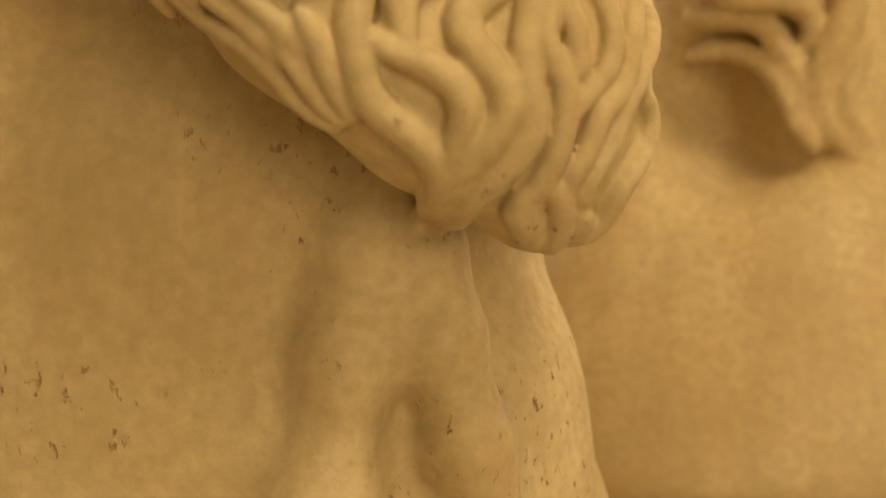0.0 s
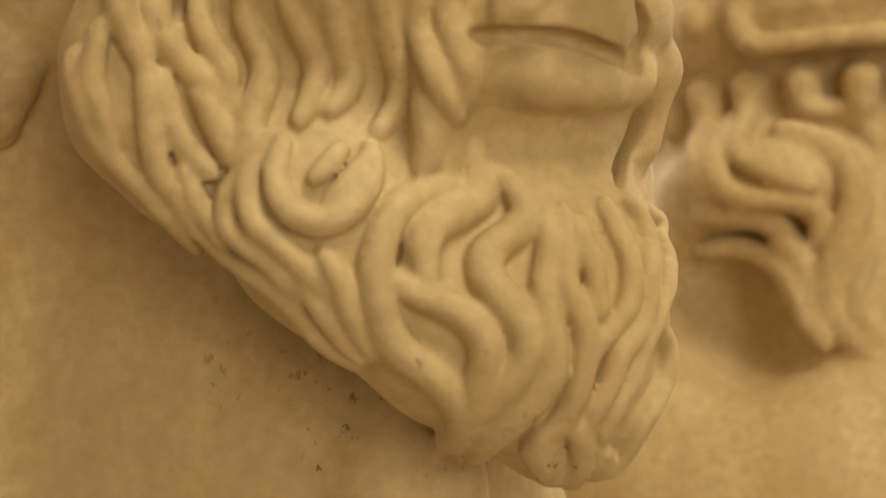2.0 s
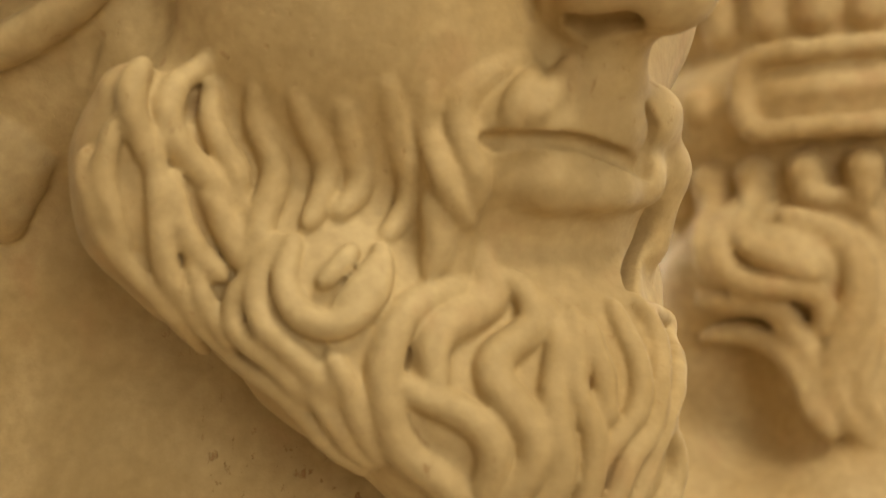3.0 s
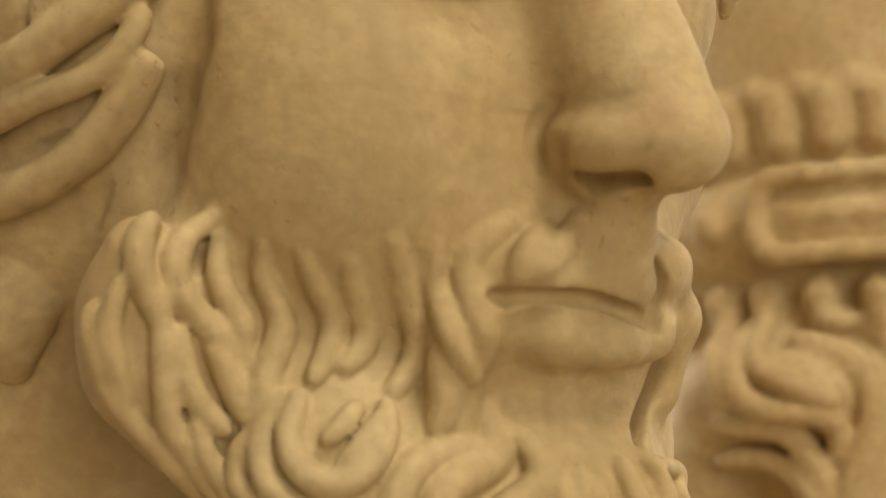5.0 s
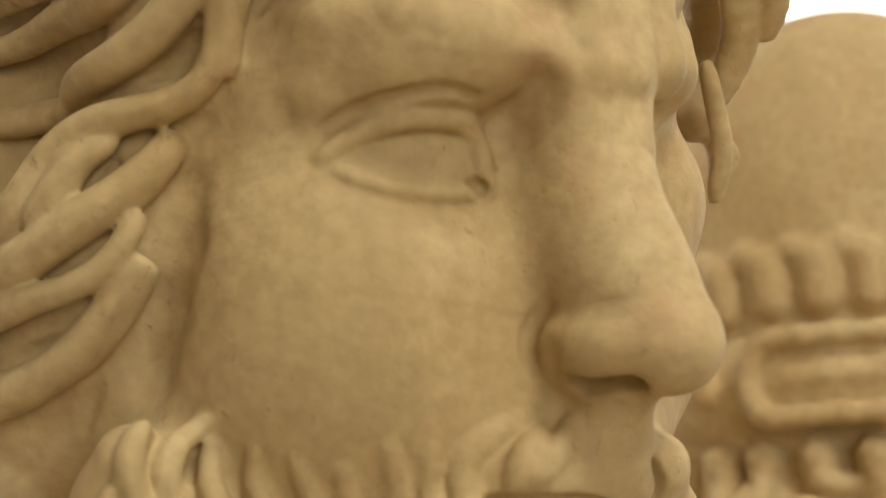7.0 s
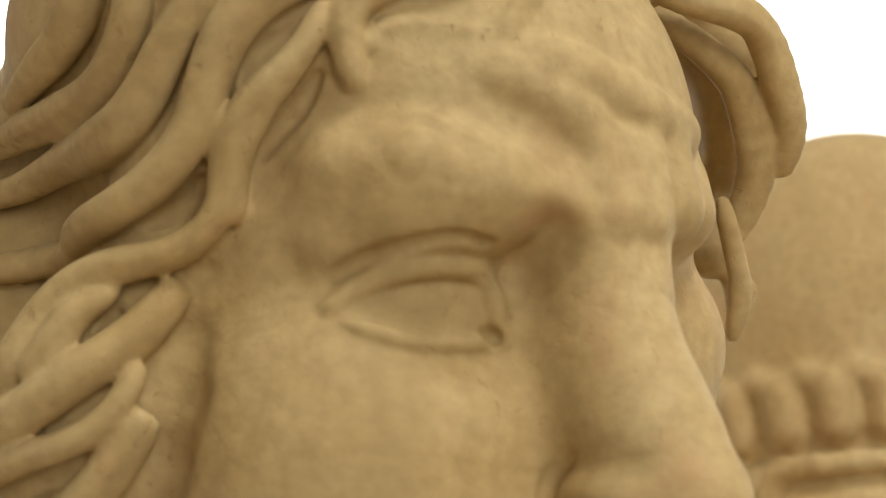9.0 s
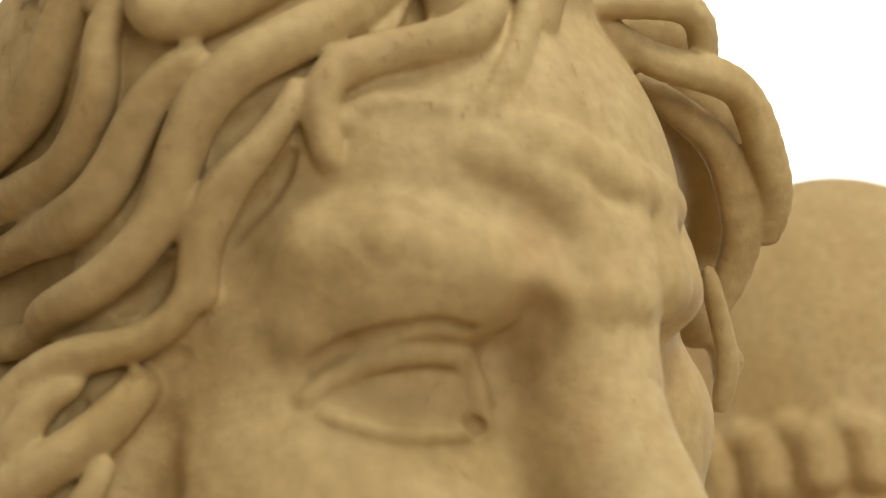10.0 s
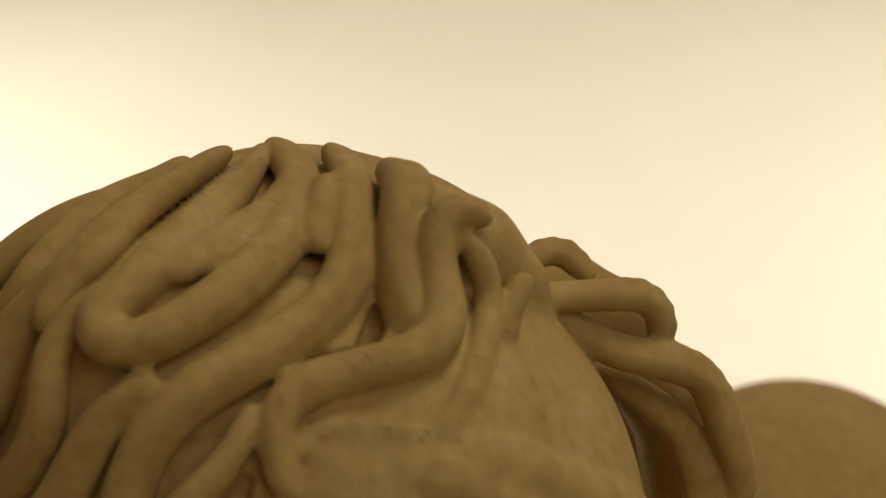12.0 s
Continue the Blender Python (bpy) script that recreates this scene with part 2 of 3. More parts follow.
def lock_through(clay, points, r, up, many=3, k=0.0025, taper=0.45):
    """A lock along points in space; up: the way that its back faces."""
    path = spline(points, r * 0.7)
    side = np.cross(np.gradient(path, axis=0), np.array(up, float))
    side /= np.linalg.norm(side, axis=1)[:, None] + 1e-9
    strands(clay, path, r, side, k, many, taper)


def lay(clay, full, locks, sunk, k=0.003, paired=False):
    """Lays locks (points near the surface of the full form, half width) on a thinner clay, as rounded ridges that taper and dive at
    their ends; paired: each of two strands of unequal width."""
    for points, r in locks:
        p = spline(points, 0.5 * r)
        for _ in range(2):
            p[1:-1] = (p[:-2] + p[1:-1] + p[2:]) / 3
        for _ in range(3):
            i = np.clip(((p - full.lo) / full.h).round().astype(int), 3, np.array(full.n) - 4)
            at = lambda dx, dy, dz: full.d[i[:, 0] + dx, i[:, 1] + dy, i[:, 2] + dz].astype(float)
            n = np.stack([at(3, 0, 0) - at(-3, 0, 0), at(0, 3, 0) - at(0, -3, 0), at(0, 0, 3) - at(0, 0, -3)], 1)
            n /= np.linalg.norm(n, axis=1)[:, None] + 1e-9
            p = p - n * np.clip(at(0, 0, 0), -0.003, 0.003)[:, None]
        for _ in range(4):
            p[1:-1] = (p[:-2] + p[1:-1] + p[2:]) / 3
            n[1:-1] = (n[:-2] + n[1:-1] + n[2:]) / 3
        f = np.linspace(0, 1, len(p))
        swell = np.sqrt(np.clip(np.sin(np.pi * (0.06 + 0.88 * f)), 0, 1))
        rr = r * (0.25 + 0.75 * swell)
        p = p - n * ((sunk + 0.9 * (1 - swell)) * rr)[:, None]
        if not paired:
            clay.rope(p, rr, k)
            continue
        side = np.cross(np.gradient(p, axis=0), n)
        side /= np.linalg.norm(side, axis=1)[:, None] + 1e-9
        lean = np.cos(2.6 * f + 900 * r) * rr
        clay.rope(p + side * (0.30 * lean)[:, None], 0.84 * rr, k)
        clay.rope(p - side * (0.62 * lean)[:, None] - n * (0.30 * rr)[:, None], 0.62 * rr, k)


def dig(clay, full, points, r, deep=3):
    """A groove or drilled hole along points near the surface of the full form."""
    p = spline(points, r) if len(points) > 1 else np.array(points, float)
    i = np.clip(((p - full.lo) / full.h).round().astype(int), 3, np.array(full.n) - 4)
    at = lambda dx, dy, dz: full.d[i[:, 0] + dx, i[:, 1] + dy, i[:, 2] + dz].astype(float)
    n = np.stack([at(3, 0, 0) - at(-3, 0, 0), at(0, 3, 0) - at(0, -3, 0), at(0, 0, 3) - at(0, 0, -3)], 1)
    n = n.mean(0) / (np.linalg.norm(n.mean(0)) + 1e-9)
    f = np.sin(np.pi * np.linspace(0.1, 0.9, len(p)))
    for q in range(deep):
        clay.rope(p - n * (1.5 * q * r), r * (0.4 + 0.6 * f) * (1 - 0.12 * q), 0.003, True)


# ---- the bearded bust ----
# Head frame: a towards the bust's own left, b ahead of the face, c up, from the root of the nose.
NOSE_ROOT = np.array((0.036, 0.345, 1.735))
TURN_DEG, ROLL_DEG, NOD_DEG = 40.0, 9.0, 7.0


def head_axes(turn_deg, roll_deg, nod_deg):
    t, r, n = (radians(v) for v in (turn_deg, roll_deg, nod_deg))
    side = np.array((math.cos(t) * math.cos(r), math.sin(t) * math.cos(r), math.sin(r)))
    ahead = np.array((math.sin(t), -math.cos(t), 0.0))
    up = np.cross(ahead, side)
    return np.array((side, math.cos(n) * ahead - math.sin(n) * up, math.sin(n) * ahead + math.cos(n) * up))


HEAD = head_axes(TURN_DEG, ROLL_DEG, NOD_DEG)


def hp(a, b, c):
    """A place of the head frame, in the world."""
    return NOSE_ROOT + np.array((a, b, c)) @ HEAD


def head_ball(clay, a, b, c, radii, k=0.01, carve=False):
    clay.ball(hp(a, b, c), radii, k, HEAD, carve)


def head_rope(clay, points, radii, k=0.008, carve=False):
    clay.rope([hp(*p) for p in points], radii, k, carve)


def head_base(clay):
    """Skull, face and neck without hair."""
    head_ball(clay, 0, -0.125, 0.062, (0.098, 0.128, 0.118))
    head_ball(clay, 0.001, -0.048, 0.076, (0.073, 0.062, 0.080), 0.04)
    head_ball(clay, -0.004, -0.085, -0.055, (0.084, 0.084, 0.115), 0.04)
    for s, w in ((-1, 1.0), (1, 0.84)):
        head_ball(clay, s * 0.056, -0.048, -0.042, (0.034, 0.034, 0.036), 0.035)
        head_rope(clay, [(s * w * 0.022, 0.009, 0.033), (s * w * 0.044, 0.004, 0.041), (s * w * 0.060, -0.008, 0.049), (s * w * 0.073, -0.027, 0.049), (s * w * 0.082, -0.052, 0.036)],
                  (0.009, 0.009, 0.0085, 0.008, 0.006), 0.014)
    head_ball(clay, -0.060, -0.078, -0.040, (0.038, 0.050, 0.062), 0.045)
    head_ball(clay, 0, -0.036, -0.092, (0.044, 0.034, 0.040), 0.03)
    head_ball(clay, 0, -0.034, -0.138, (0.036, 0.034, 0.034), 0.03)
    clay.rope([(-0.085, 0.525, 1.66), (-0.082, 0.528, 1.52), (-0.082, 0.536, 1.45), (-0.080, 0.545, 1.36)], (0.098, 0.106, 0.110, 0.118), 0.04)
    clay.rope([(-0.160, 0.545, 1.66), (-0.165, 0.545, 1.50), (-0.165, 0.55, 1.36)], (0.100, 0.112, 0.120), 0.04)


def shoulders(clay):
    """Neck tendons, the rounded collar and the cut foot of the bust."""
    clay.ball((-0.042, 0.515, 1.395), (0.101, 0.087, 0.108), 0.02)
    clay.rope([(-0.020, 0.425, 1.535), (-0.026, 0.421, 1.500), (-0.033, 0.415, 1.465), (-0.043, 0.417, 1.41), (-0.055, 0.430, 1.35)], (0.005, 0.008, 0.009, 0.010, 0.014), 0.025)
    clay.rope([(-0.016, 0.425, 1.530), (-0.006, 0.425, 1.500), (0.001, 0.424, 1.468), (0.009, 0.431, 1.43), (0.016, 0.442, 1.39)], (0.005, 0.007, 0.008, 0.009, 0.010), 0.023)
    clay.ball((-0.016, 0.514, 1.439), (0.067, 0.072, 0.066), 0.015)
    clay.ball((-0.028, 0.600, 1.360), (0.100, 0.050, 0.085), 0.015)
    clay.rope([(-0.10, 0.57, 1.36), (-0.10, 0.60, 1.29), (-0.10, 0.60, 1.24)], (0.13, 0.10, 0.09), 0.05)
    clay.ball((-0.10, 0.60, 1.222), (0.135, 0.135, 0.024), 0.02)


def face(clay):
    for s, out in ((-1, 0.004), (1, 0.008)):
        head_ball(clay, s * 0.048, 0.0138 + out, 0.004, (0.029, 0.024, 0.017), 0.020, True)
        head_ball(clay, s * 0.026, 0.009 + (0.011 if s > 0 else 0), 0.013, (0.014, 0.021, 0.022), 0.009, True)
    head_rope(clay, [(-0.074, -0.031, 0.028), (-0.061, -0.014, 0.034), (-0.048, -0.004, 0.036), (-0.036, 0.001, 0.034)], (0.006, 0.008, 0.008, 0.006), 0.012)
    head_ball(clay, -0.0300, -0.0520, 0.005, (0.045, 0.045, 0.032), 0.004)
    head_ball(clay, 0.054, -0.036, 0.004, (0.032, 0.032, 0.036), 0.01)
    # nose
    head_rope(clay, [(0, 0.002, 0.024), (0, 0.006, 0.002), (0, 0.020, -0.030), (0, 0.033, -0.050)], (0.011, 0.010, 0.011, 0.014), 0.03)
    head_ball(clay, 0, 0.036, -0.053, (0.013, 0.012, 0.011), 0.01)
    head_rope(clay, [(0, 0.012, -0.062), (0, 0.004, -0.088)], (0.009, 0.011), 0.012)
    for s in (-1, 1):
        head_ball(clay, s * 0.016, 0.014, -0.0525, (0.0095, 0.018, 0.0095), 0.009)
        head_rope(clay, [(s * 0.027, 0.008, -0.066), (s * 0.0275, 0.008, -0.054)], (0.0022, 0.0016), 0.009, True)
    head_rope(clay, [(-0.0155, 0.015, -0.0605), (-0.009, 0.029, -0.0600)], (0.0056, 0.0050), 0.003, True)
    # mouth
    head_rope(clay, [(-0.042, -0.014, -0.092), (-0.022, 0.002, -0.090), (0, 0.006, -0.093), (0.022, 0.002, -0.090), (0.042, -0.014, -0.092)],
              (0.005, 0.008, 0.008, 0.008, 0.005), 0.008)
    head_rope(clay, [(-0.038, -0.012, -0.104), (-0.020, 0.000, -0.1085), (0, 0.004, -0.112), (0.020, 0.000, -0.109), (0.038, -0.012, -0.104)],
              (0.006, 0.008, 0.009, 0.008, 0.006), 0.007)
    head_rope(clay, [(-0.030, -0.004, -0.128), (0, 0.008, -0.131), (0.030, -0.004, -0.128)], (0.003, 0.006, 0.003), 0.012, True)


def face_folds(clay, full):
    """Lids, the crease over them, and the soft folds of the brow and between the brows."""
    fold = lambda points, r, sunk=0.5, k=0.003: lay(clay, full, [(points, r)], sunk, k)
    cut = lambda points, r: dig(clay, full, points, r, 1)
    fold(((-0.043, 0.314, 1.734), (-0.035, 0.314, 1.740), (-0.022, 0.313, 1.745), (-0.008, 0.316, 1.748), (0.001, 0.322, 1.748), (0.005, 0.327, 1.742), (0.006, 0.328, 1.733), (0.007, 0.330, 1.729)), 0.0021, 0.1)
    fold(((-0.037, 0.313, 1.730), (-0.030, 0.314, 1.727), (-0.020, 0.316, 1.725), (-0.008, 0.322, 1.726), (0.003, 0.328, 1.728)), 0.0014, 0.6)
    fold(((0.008, 0.298, 1.802), (0.021, 0.302, 1.799), (0.032, 0.309, 1.794), (0.039, 0.316, 1.786), (0.040, 0.317, 1.771)), 0.0029, 2.0, 0.010)
    fold(((0.018, 0.300, 1.808), (0.038, 0.310, 1.806), (0.054, 0.325, 1.803), (0.071, 0.351, 1.807)), 0.0027, 2.0, 0.010)
    fold(((0.054, 0.328, 1.792), (0.054, 0.329, 1.778), (0.052, 0.326, 1.765)), 0.0020, 2.0, 0.010)
    fold(((0.064, 0.340, 1.798), (0.064, 0.340, 1.783), (0.064, 0.345, 1.770)), 0.0021, 2.0, 0.010)
    fold(((0.047, 0.321, 1.789), (0.047, 0.323, 1.776), (0.043, 0.319, 1.763)), 0.0023, 2.0, 0.010)
    dig(clay, full, ((0.007, 0.335, 1.634), (0.010, 0.336, 1.634), (0.016, 0.336, 1.634), (0.028, 0.340, 1.635), (0.040, 0.349, 1.635), (0.049, 0.355, 1.633), (0.057, 0.366, 1.631)), 0.0008)
    cut(((0.007, 0.335, 1.634), (0.011, 0.336, 1.634), (0.016, 0.336, 1.635)), 0.0012)
    cut(((0.026, 0.334, 1.695), (0.021, 0.337, 1.690), (0.019, 0.338, 1.682), (0.021, 0.340, 1.674)), 0.0014)
    cut(((0.002, 0.327, 1.731), (0.006, 0.329, 1.729)), 0.0012)
    cut(((-0.043, 0.314, 1.743), (-0.032, 0.310, 1.748), (-0.018, 0.305, 1.750), (-0.004, 0.304, 1.751), (0.004, 0.310, 1.752)), 0.0012)

def beard_mass(clay, less=0.0):
    """The beard's body; less: how much thinner than the full beard."""
    for s, w in ((-1, 1.0), (1, 0.64)):
        head_rope(clay, [(s * w * 0.100, -0.120, -0.030), (s * w * 0.088, -0.085, -0.100), (s * w * 0.064, -0.050, -0.150), (s * w * 0.034, -0.028, -0.186)],
                  [r * (0.5 + 0.5 * w) - less for r in (0.020, 0.028, 0.034, 0.036)], 0.02)
        head_rope(clay, [(s * 0.010, 0.008, -0.080), (s * 0.030, 0.000, -0.088), (s * (0.042 + 0.004 * w), -0.012, -0.106), (s * (0.035 + 0.013 * w), -0.018, -0.130)],
                  [r - 0.3 * less for r in (0.005, 0.008, 0.010, 0.009)], 0.008)
    head_ball(clay, -0.003, -0.014, -0.190, np.array((0.040, 0.036, 0.055)) - less, 0.02)
    clay.rope([(-0.098, 0.329, 1.648), (-0.102, 0.342, 1.632), (-0.100, 0.351, 1.614), (-0.088, 0.359, 1.596)],
              [r - less for r in (0.012, 0.015, 0.016, 0.016)], 0.02)


def scalp_mass(clay, less=0.0):
    """The hair's body over the skull."""
    head_ball(clay, 0, -0.125, 0.096, np.array((0.1145, 0.131, 0.139)) - less, 0.01)
    head_ball(clay, 0, -0.060, 0.140, 0.061 - less, 0.02)
    clay.rope([(0.010, 0.308, 1.896), (0.024, 0.313, 1.887), (0.039, 0.324, 1.877)], [r - less for r in (0.016, 0.016, 0.014)], 0.015)
    head_ball(clay, -0.070, -0.078, 0.118, 0.058 - less, 0.02)
    head_ball(clay, -0.058, -0.140, 0.128, 0.080 - less, 0.02)
    clay.rope([(-0.170, 0.455, 1.83), (-0.175, 0.450, 1.76), (-0.168, 0.445, 1.70), (-0.170, 0.46, 1.62)], [r - less for r in (0.074, 0.074, 0.070, 0.060)], 0.03)
    for s in (-1, 1):
        head_rope(clay, [(s * 0.076, -0.054, 0.100), (s * 0.092, -0.085, 0.055), (s * 0.108, -0.112, -0.005), (s * 0.112, -0.145, -0.06)],
                  [r - less for r in (0.018, 0.022, 0.030, 0.036)], 0.03)


def beard_locks(clay, full):
    locks = []
    lock = lambda points, r: locks.append((points, r))
    lock(((-0.107, 0.324, 1.625), (-0.108, 0.327, 1.616), (-0.105, 0.329, 1.608)), 0.0024)
    lock(((0.002, 0.351, 1.592), (-0.003, 0.347, 1.591), (-0.014, 0.339, 1.587), (-0.020, 0.336, 1.577), (-0.023, 0.337, 1.566), (-0.022, 0.343, 1.553), (-0.020, 0.347, 1.544), (-0.011, 0.349, 1.537), (-0.002, 0.350, 1.530), (0.002, 0.357, 1.522), (-0.001, 0.368, 1.515), (-0.008, 0.409, 1.509)), 0.0047)
    lock(((-0.016, 0.340, 1.562), (-0.010, 0.342, 1.558), (-0.000, 0.343, 1.555), (0.008, 0.344, 1.549), (0.010, 0.346, 1.541), (0.007, 0.349, 1.533), (0.003, 0.355, 1.523)), 0.0041)
    lock(((-0.007, 0.342, 1.563), (-0.009, 0.341, 1.573), (-0.007, 0.343, 1.580), (0.001, 0.349, 1.584), (0.010, 0.354, 1.590), (0.011, 0.357, 1.598)), 0.0047)
    lock(((0.019, 0.357, 1.596), (0.023, 0.354, 1.587), (0.021, 0.352, 1.579), (0.013, 0.350, 1.576), (0.008, 0.347, 1.571), (0.008, 0.346, 1.565), (0.013, 0.346, 1.559), (0.019, 0.346, 1.553), (0.023, 0.348, 1.544), (0.019, 0.350, 1.535), (0.011, 0.353, 1.527), (0.003, 0.361, 1.518)), 0.0047)
    lock(((0.026, 0.355, 1.588), (0.029, 0.353, 1.577), (0.028, 0.350, 1.568), (0.027, 0.348, 1.558), (0.029, 0.349, 1.548), (0.030, 0.351, 1.540), (0.028, 0.353, 1.532), (0.019, 0.358, 1.522), (0.009, 0.366, 1.514), (-0.001, 0.410, 1.508)), 0.0037)
    lock(((0.033, 0.356, 1.586), (0.035, 0.354, 1.575), (0.033, 0.351, 1.567), (0.035, 0.351, 1.558), (0.039, 0.353, 1.550), (0.039, 0.355, 1.538), (0.037, 0.357, 1.528), (0.031, 0.362, 1.519), (0.021, 0.368, 1.510)), 0.0029)
    lock(((0.039, 0.357, 1.583), (0.040, 0.355, 1.574), (0.043, 0.355, 1.567), (0.043, 0.354, 1.558), (0.045, 0.355, 1.552)), 0.0024)
    lock(((0.046, 0.364, 1.589), (0.050, 0.363, 1.581), (0.054, 0.363, 1.573), (0.055, 0.362, 1.564), (0.053, 0.360, 1.555), (0.047, 0.357, 1.548), (0.042, 0.356, 1.541)), 0.0024)
    lock(((0.054, 0.372, 1.592), (0.061, 0.378, 1.585), (0.063, 0.376, 1.576), (0.061, 0.370, 1.566), (0.060, 0.367, 1.557), (0.057, 0.364, 1.549), (0.051, 0.361, 1.542), (0.047, 0.361, 1.531), (0.042, 0.363, 1.523), (0.040, 0.366, 1.516)), 0.0026)
    lock(((0.059, 0.378, 1.589), (0.070, 0.415, 1.588), (0.070, 0.394, 1.574), (0.066, 0.376, 1.560), (0.062, 0.370, 1.551), (0.058, 0.366, 1.542), (0.054, 0.366, 1.531), (0.049, 0.366, 1.523), (0.045, 0.369, 1.514)), 0.0021)
    lock(((0.064, 0.371, 1.552), (0.068, 0.381, 1.544), (0.067, 0.384, 1.533), (0.062, 0.379, 1.524), (0.058, 0.379, 1.517), (0.053, 0.383, 1.508), (0.047, 0.384, 1.502)), 0.0027)
    lock(((0.027, 0.362, 1.516), (0.026, 0.371, 1.507), (0.030, 0.380, 1.500)), 0.0053)
    lock(((0.036, 0.362, 1.520), (0.039, 0.370, 1.509), (0.035, 0.383, 1.499)), 0.0030)
    lock(((0.045, 0.371, 1.512), (0.046, 0.377, 1.507), (0.043, 0.382, 1.501)), 0.0029)
    lock(((-0.038, 0.334, 1.571), (-0.033, 0.339, 1.560), (-0.030, 0.345, 1.550), (-0.025, 0.352, 1.540)), 0.0026)
    lock(((-0.047, 0.338, 1.565), (-0.040, 0.343, 1.554), (-0.034, 0.351, 1.545), (-0.028, 0.354, 1.539)), 0.0020)
    lock(((-0.055, 0.338, 1.606), (-0.061, 0.338, 1.597), (-0.062, 0.338, 1.589), (-0.059, 0.338, 1.580), (-0.052, 0.335, 1.573), (-0.044, 0.336, 1.567), (-0.038, 0.340, 1.558)), 0.0028)
    lock(((-0.050, 0.337, 1.606), (-0.053, 0.335, 1.593), (-0.049, 0.333, 1.584), (-0.041, 0.332, 1.579), (-0.032, 0.333, 1.581), (-0.025, 0.335, 1.589), (-0.023, 0.338, 1.597), (-0.024, 0.340, 1.604)), 0.0030)
    lock(((-0.041, 0.333, 1.592), (-0.037, 0.334, 1.596), (-0.032, 0.337, 1.603)), 0.0018)
    lock(((-0.036, 0.332, 1.585), (-0.029, 0.334, 1.592), (-0.026, 0.337, 1.599)), 0.0020)
    lock(((-0.065, 0.339, 1.594), (-0.069, 0.341, 1.587), (-0.069, 0.343, 1.580), (-0.064, 0.342, 1.575), (-0.057, 0.339, 1.570), (-0.051, 0.340, 1.564), (-0.047, 0.343, 1.557)), 0.0023)
    lock(((-0.080, 0.338, 1.600), (-0.079, 0.341, 1.592), (-0.077, 0.344, 1.586), (-0.074, 0.346, 1.581), (-0.070, 0.348, 1.574)), 0.0022)
    lock(((-0.089, 0.323, 1.635), (-0.089, 0.325, 1.627), (-0.088, 0.327, 1.622), (-0.088, 0.329, 1.613), (-0.088, 0.333, 1.604), (-0.088, 0.338, 1.596), (-0.083, 0.343, 1.587), (-0.078, 0.350, 1.578), (-0.072, 0.352, 1.571)), 0.0025)
    lock(((-0.110, 0.323, 1.629), (-0.111, 0.326, 1.621), (-0.107, 0.326, 1.617), (-0.106, 0.330, 1.608), (-0.102, 0.333, 1.601), (-0.096, 0.339, 1.594), (-0.090, 0.343, 1.587), (-0.085, 0.350, 1.580), (-0.081, 0.361, 1.574)), 0.0019)
    lock(((-0.076, 0.336, 1.623), (-0.070, 0.339, 1.610), (-0.066, 0.339, 1.599)), 0.0037)
    lock(((-0.054, 0.340, 1.625), (-0.059, 0.339, 1.616), (-0.061, 0.339, 1.608), (-0.064, 0.339, 1.600)), 0.0029)
    lock(((-0.072, 0.352, 1.571), (-0.062, 0.345, 1.565), (-0.053, 0.344, 1.559), (-0.047, 0.348, 1.552), (-0.040, 0.355, 1.544), (-0.030, 0.358, 1.537)), 0.0019)
    lock(((-0.092, 0.323, 1.657), (-0.094, 0.318, 1.649), (-0.095, 0.318, 1.643), (-0.093, 0.321, 1.635), (-0.090, 0.325, 1.627)), 0.0030)
    lock(((-0.077, 0.333, 1.660), (-0.083, 0.328, 1.651), (-0.085, 0.325, 1.642), (-0.084, 0.328, 1.634), (-0.078, 0.334, 1.627), (-0.071, 0.338, 1.621), (-0.065, 0.339, 1.615)), 0.0032)
    lock(((-0.075, 0.335, 1.652), (-0.075, 0.335, 1.643), (-0.072, 0.336, 1.634), (-0.067, 0.338, 1.626), (-0.067, 0.339, 1.618)), 0.0026)
    lock(((-0.062, 0.332, 1.650), (-0.062, 0.337, 1.640), (-0.058, 0.339, 1.633), (-0.056, 0.340, 1.626), (-0.059, 0.339, 1.618), (-0.064, 0.339, 1.611)), 0.0027)
    lock(((-0.049, 0.330, 1.647), (-0.046, 0.336, 1.638), (-0.041, 0.342, 1.630), (-0.042, 0.342, 1.620), (-0.046, 0.339, 1.611)), 0.0027)
    lock(((-0.035, 0.331, 1.644), (-0.034, 0.340, 1.633), (-0.031, 0.344, 1.628), (-0.031, 0.345, 1.622), (-0.037, 0.341, 1.615)), 0.0029)
    lock(((-0.022, 0.329, 1.650), (-0.019, 0.340, 1.635), (-0.017, 0.344, 1.627), (-0.018, 0.347, 1.617), (-0.022, 0.343, 1.609)), 0.0029)
    lock(((-0.084, 0.329, 1.623), (-0.083, 0.333, 1.614), (-0.080, 0.337, 1.604), (-0.072, 0.341, 1.595)), 0.0024)
    lock(((-0.100, 0.319, 1.636), (-0.104, 0.324, 1.622), (-0.102, 0.327, 1.613), (-0.100, 0.332, 1.602)), 0.0022)
    lock(((0.019, 0.342, 1.661), (0.005, 0.337, 1.653), (-0.002, 0.337, 1.644), (0.001, 0.335, 1.634), (0.005, 0.335, 1.625), (0.005, 0.341, 1.615)), 0.0040)
    lock(((0.023, 0.343, 1.658), (0.016, 0.333, 1.645), (0.014, 0.334, 1.639)), 0.0032)
    lock(((0.032, 0.344, 1.661), (0.026, 0.336, 1.648), (0.021, 0.334, 1.641)), 0.0029)
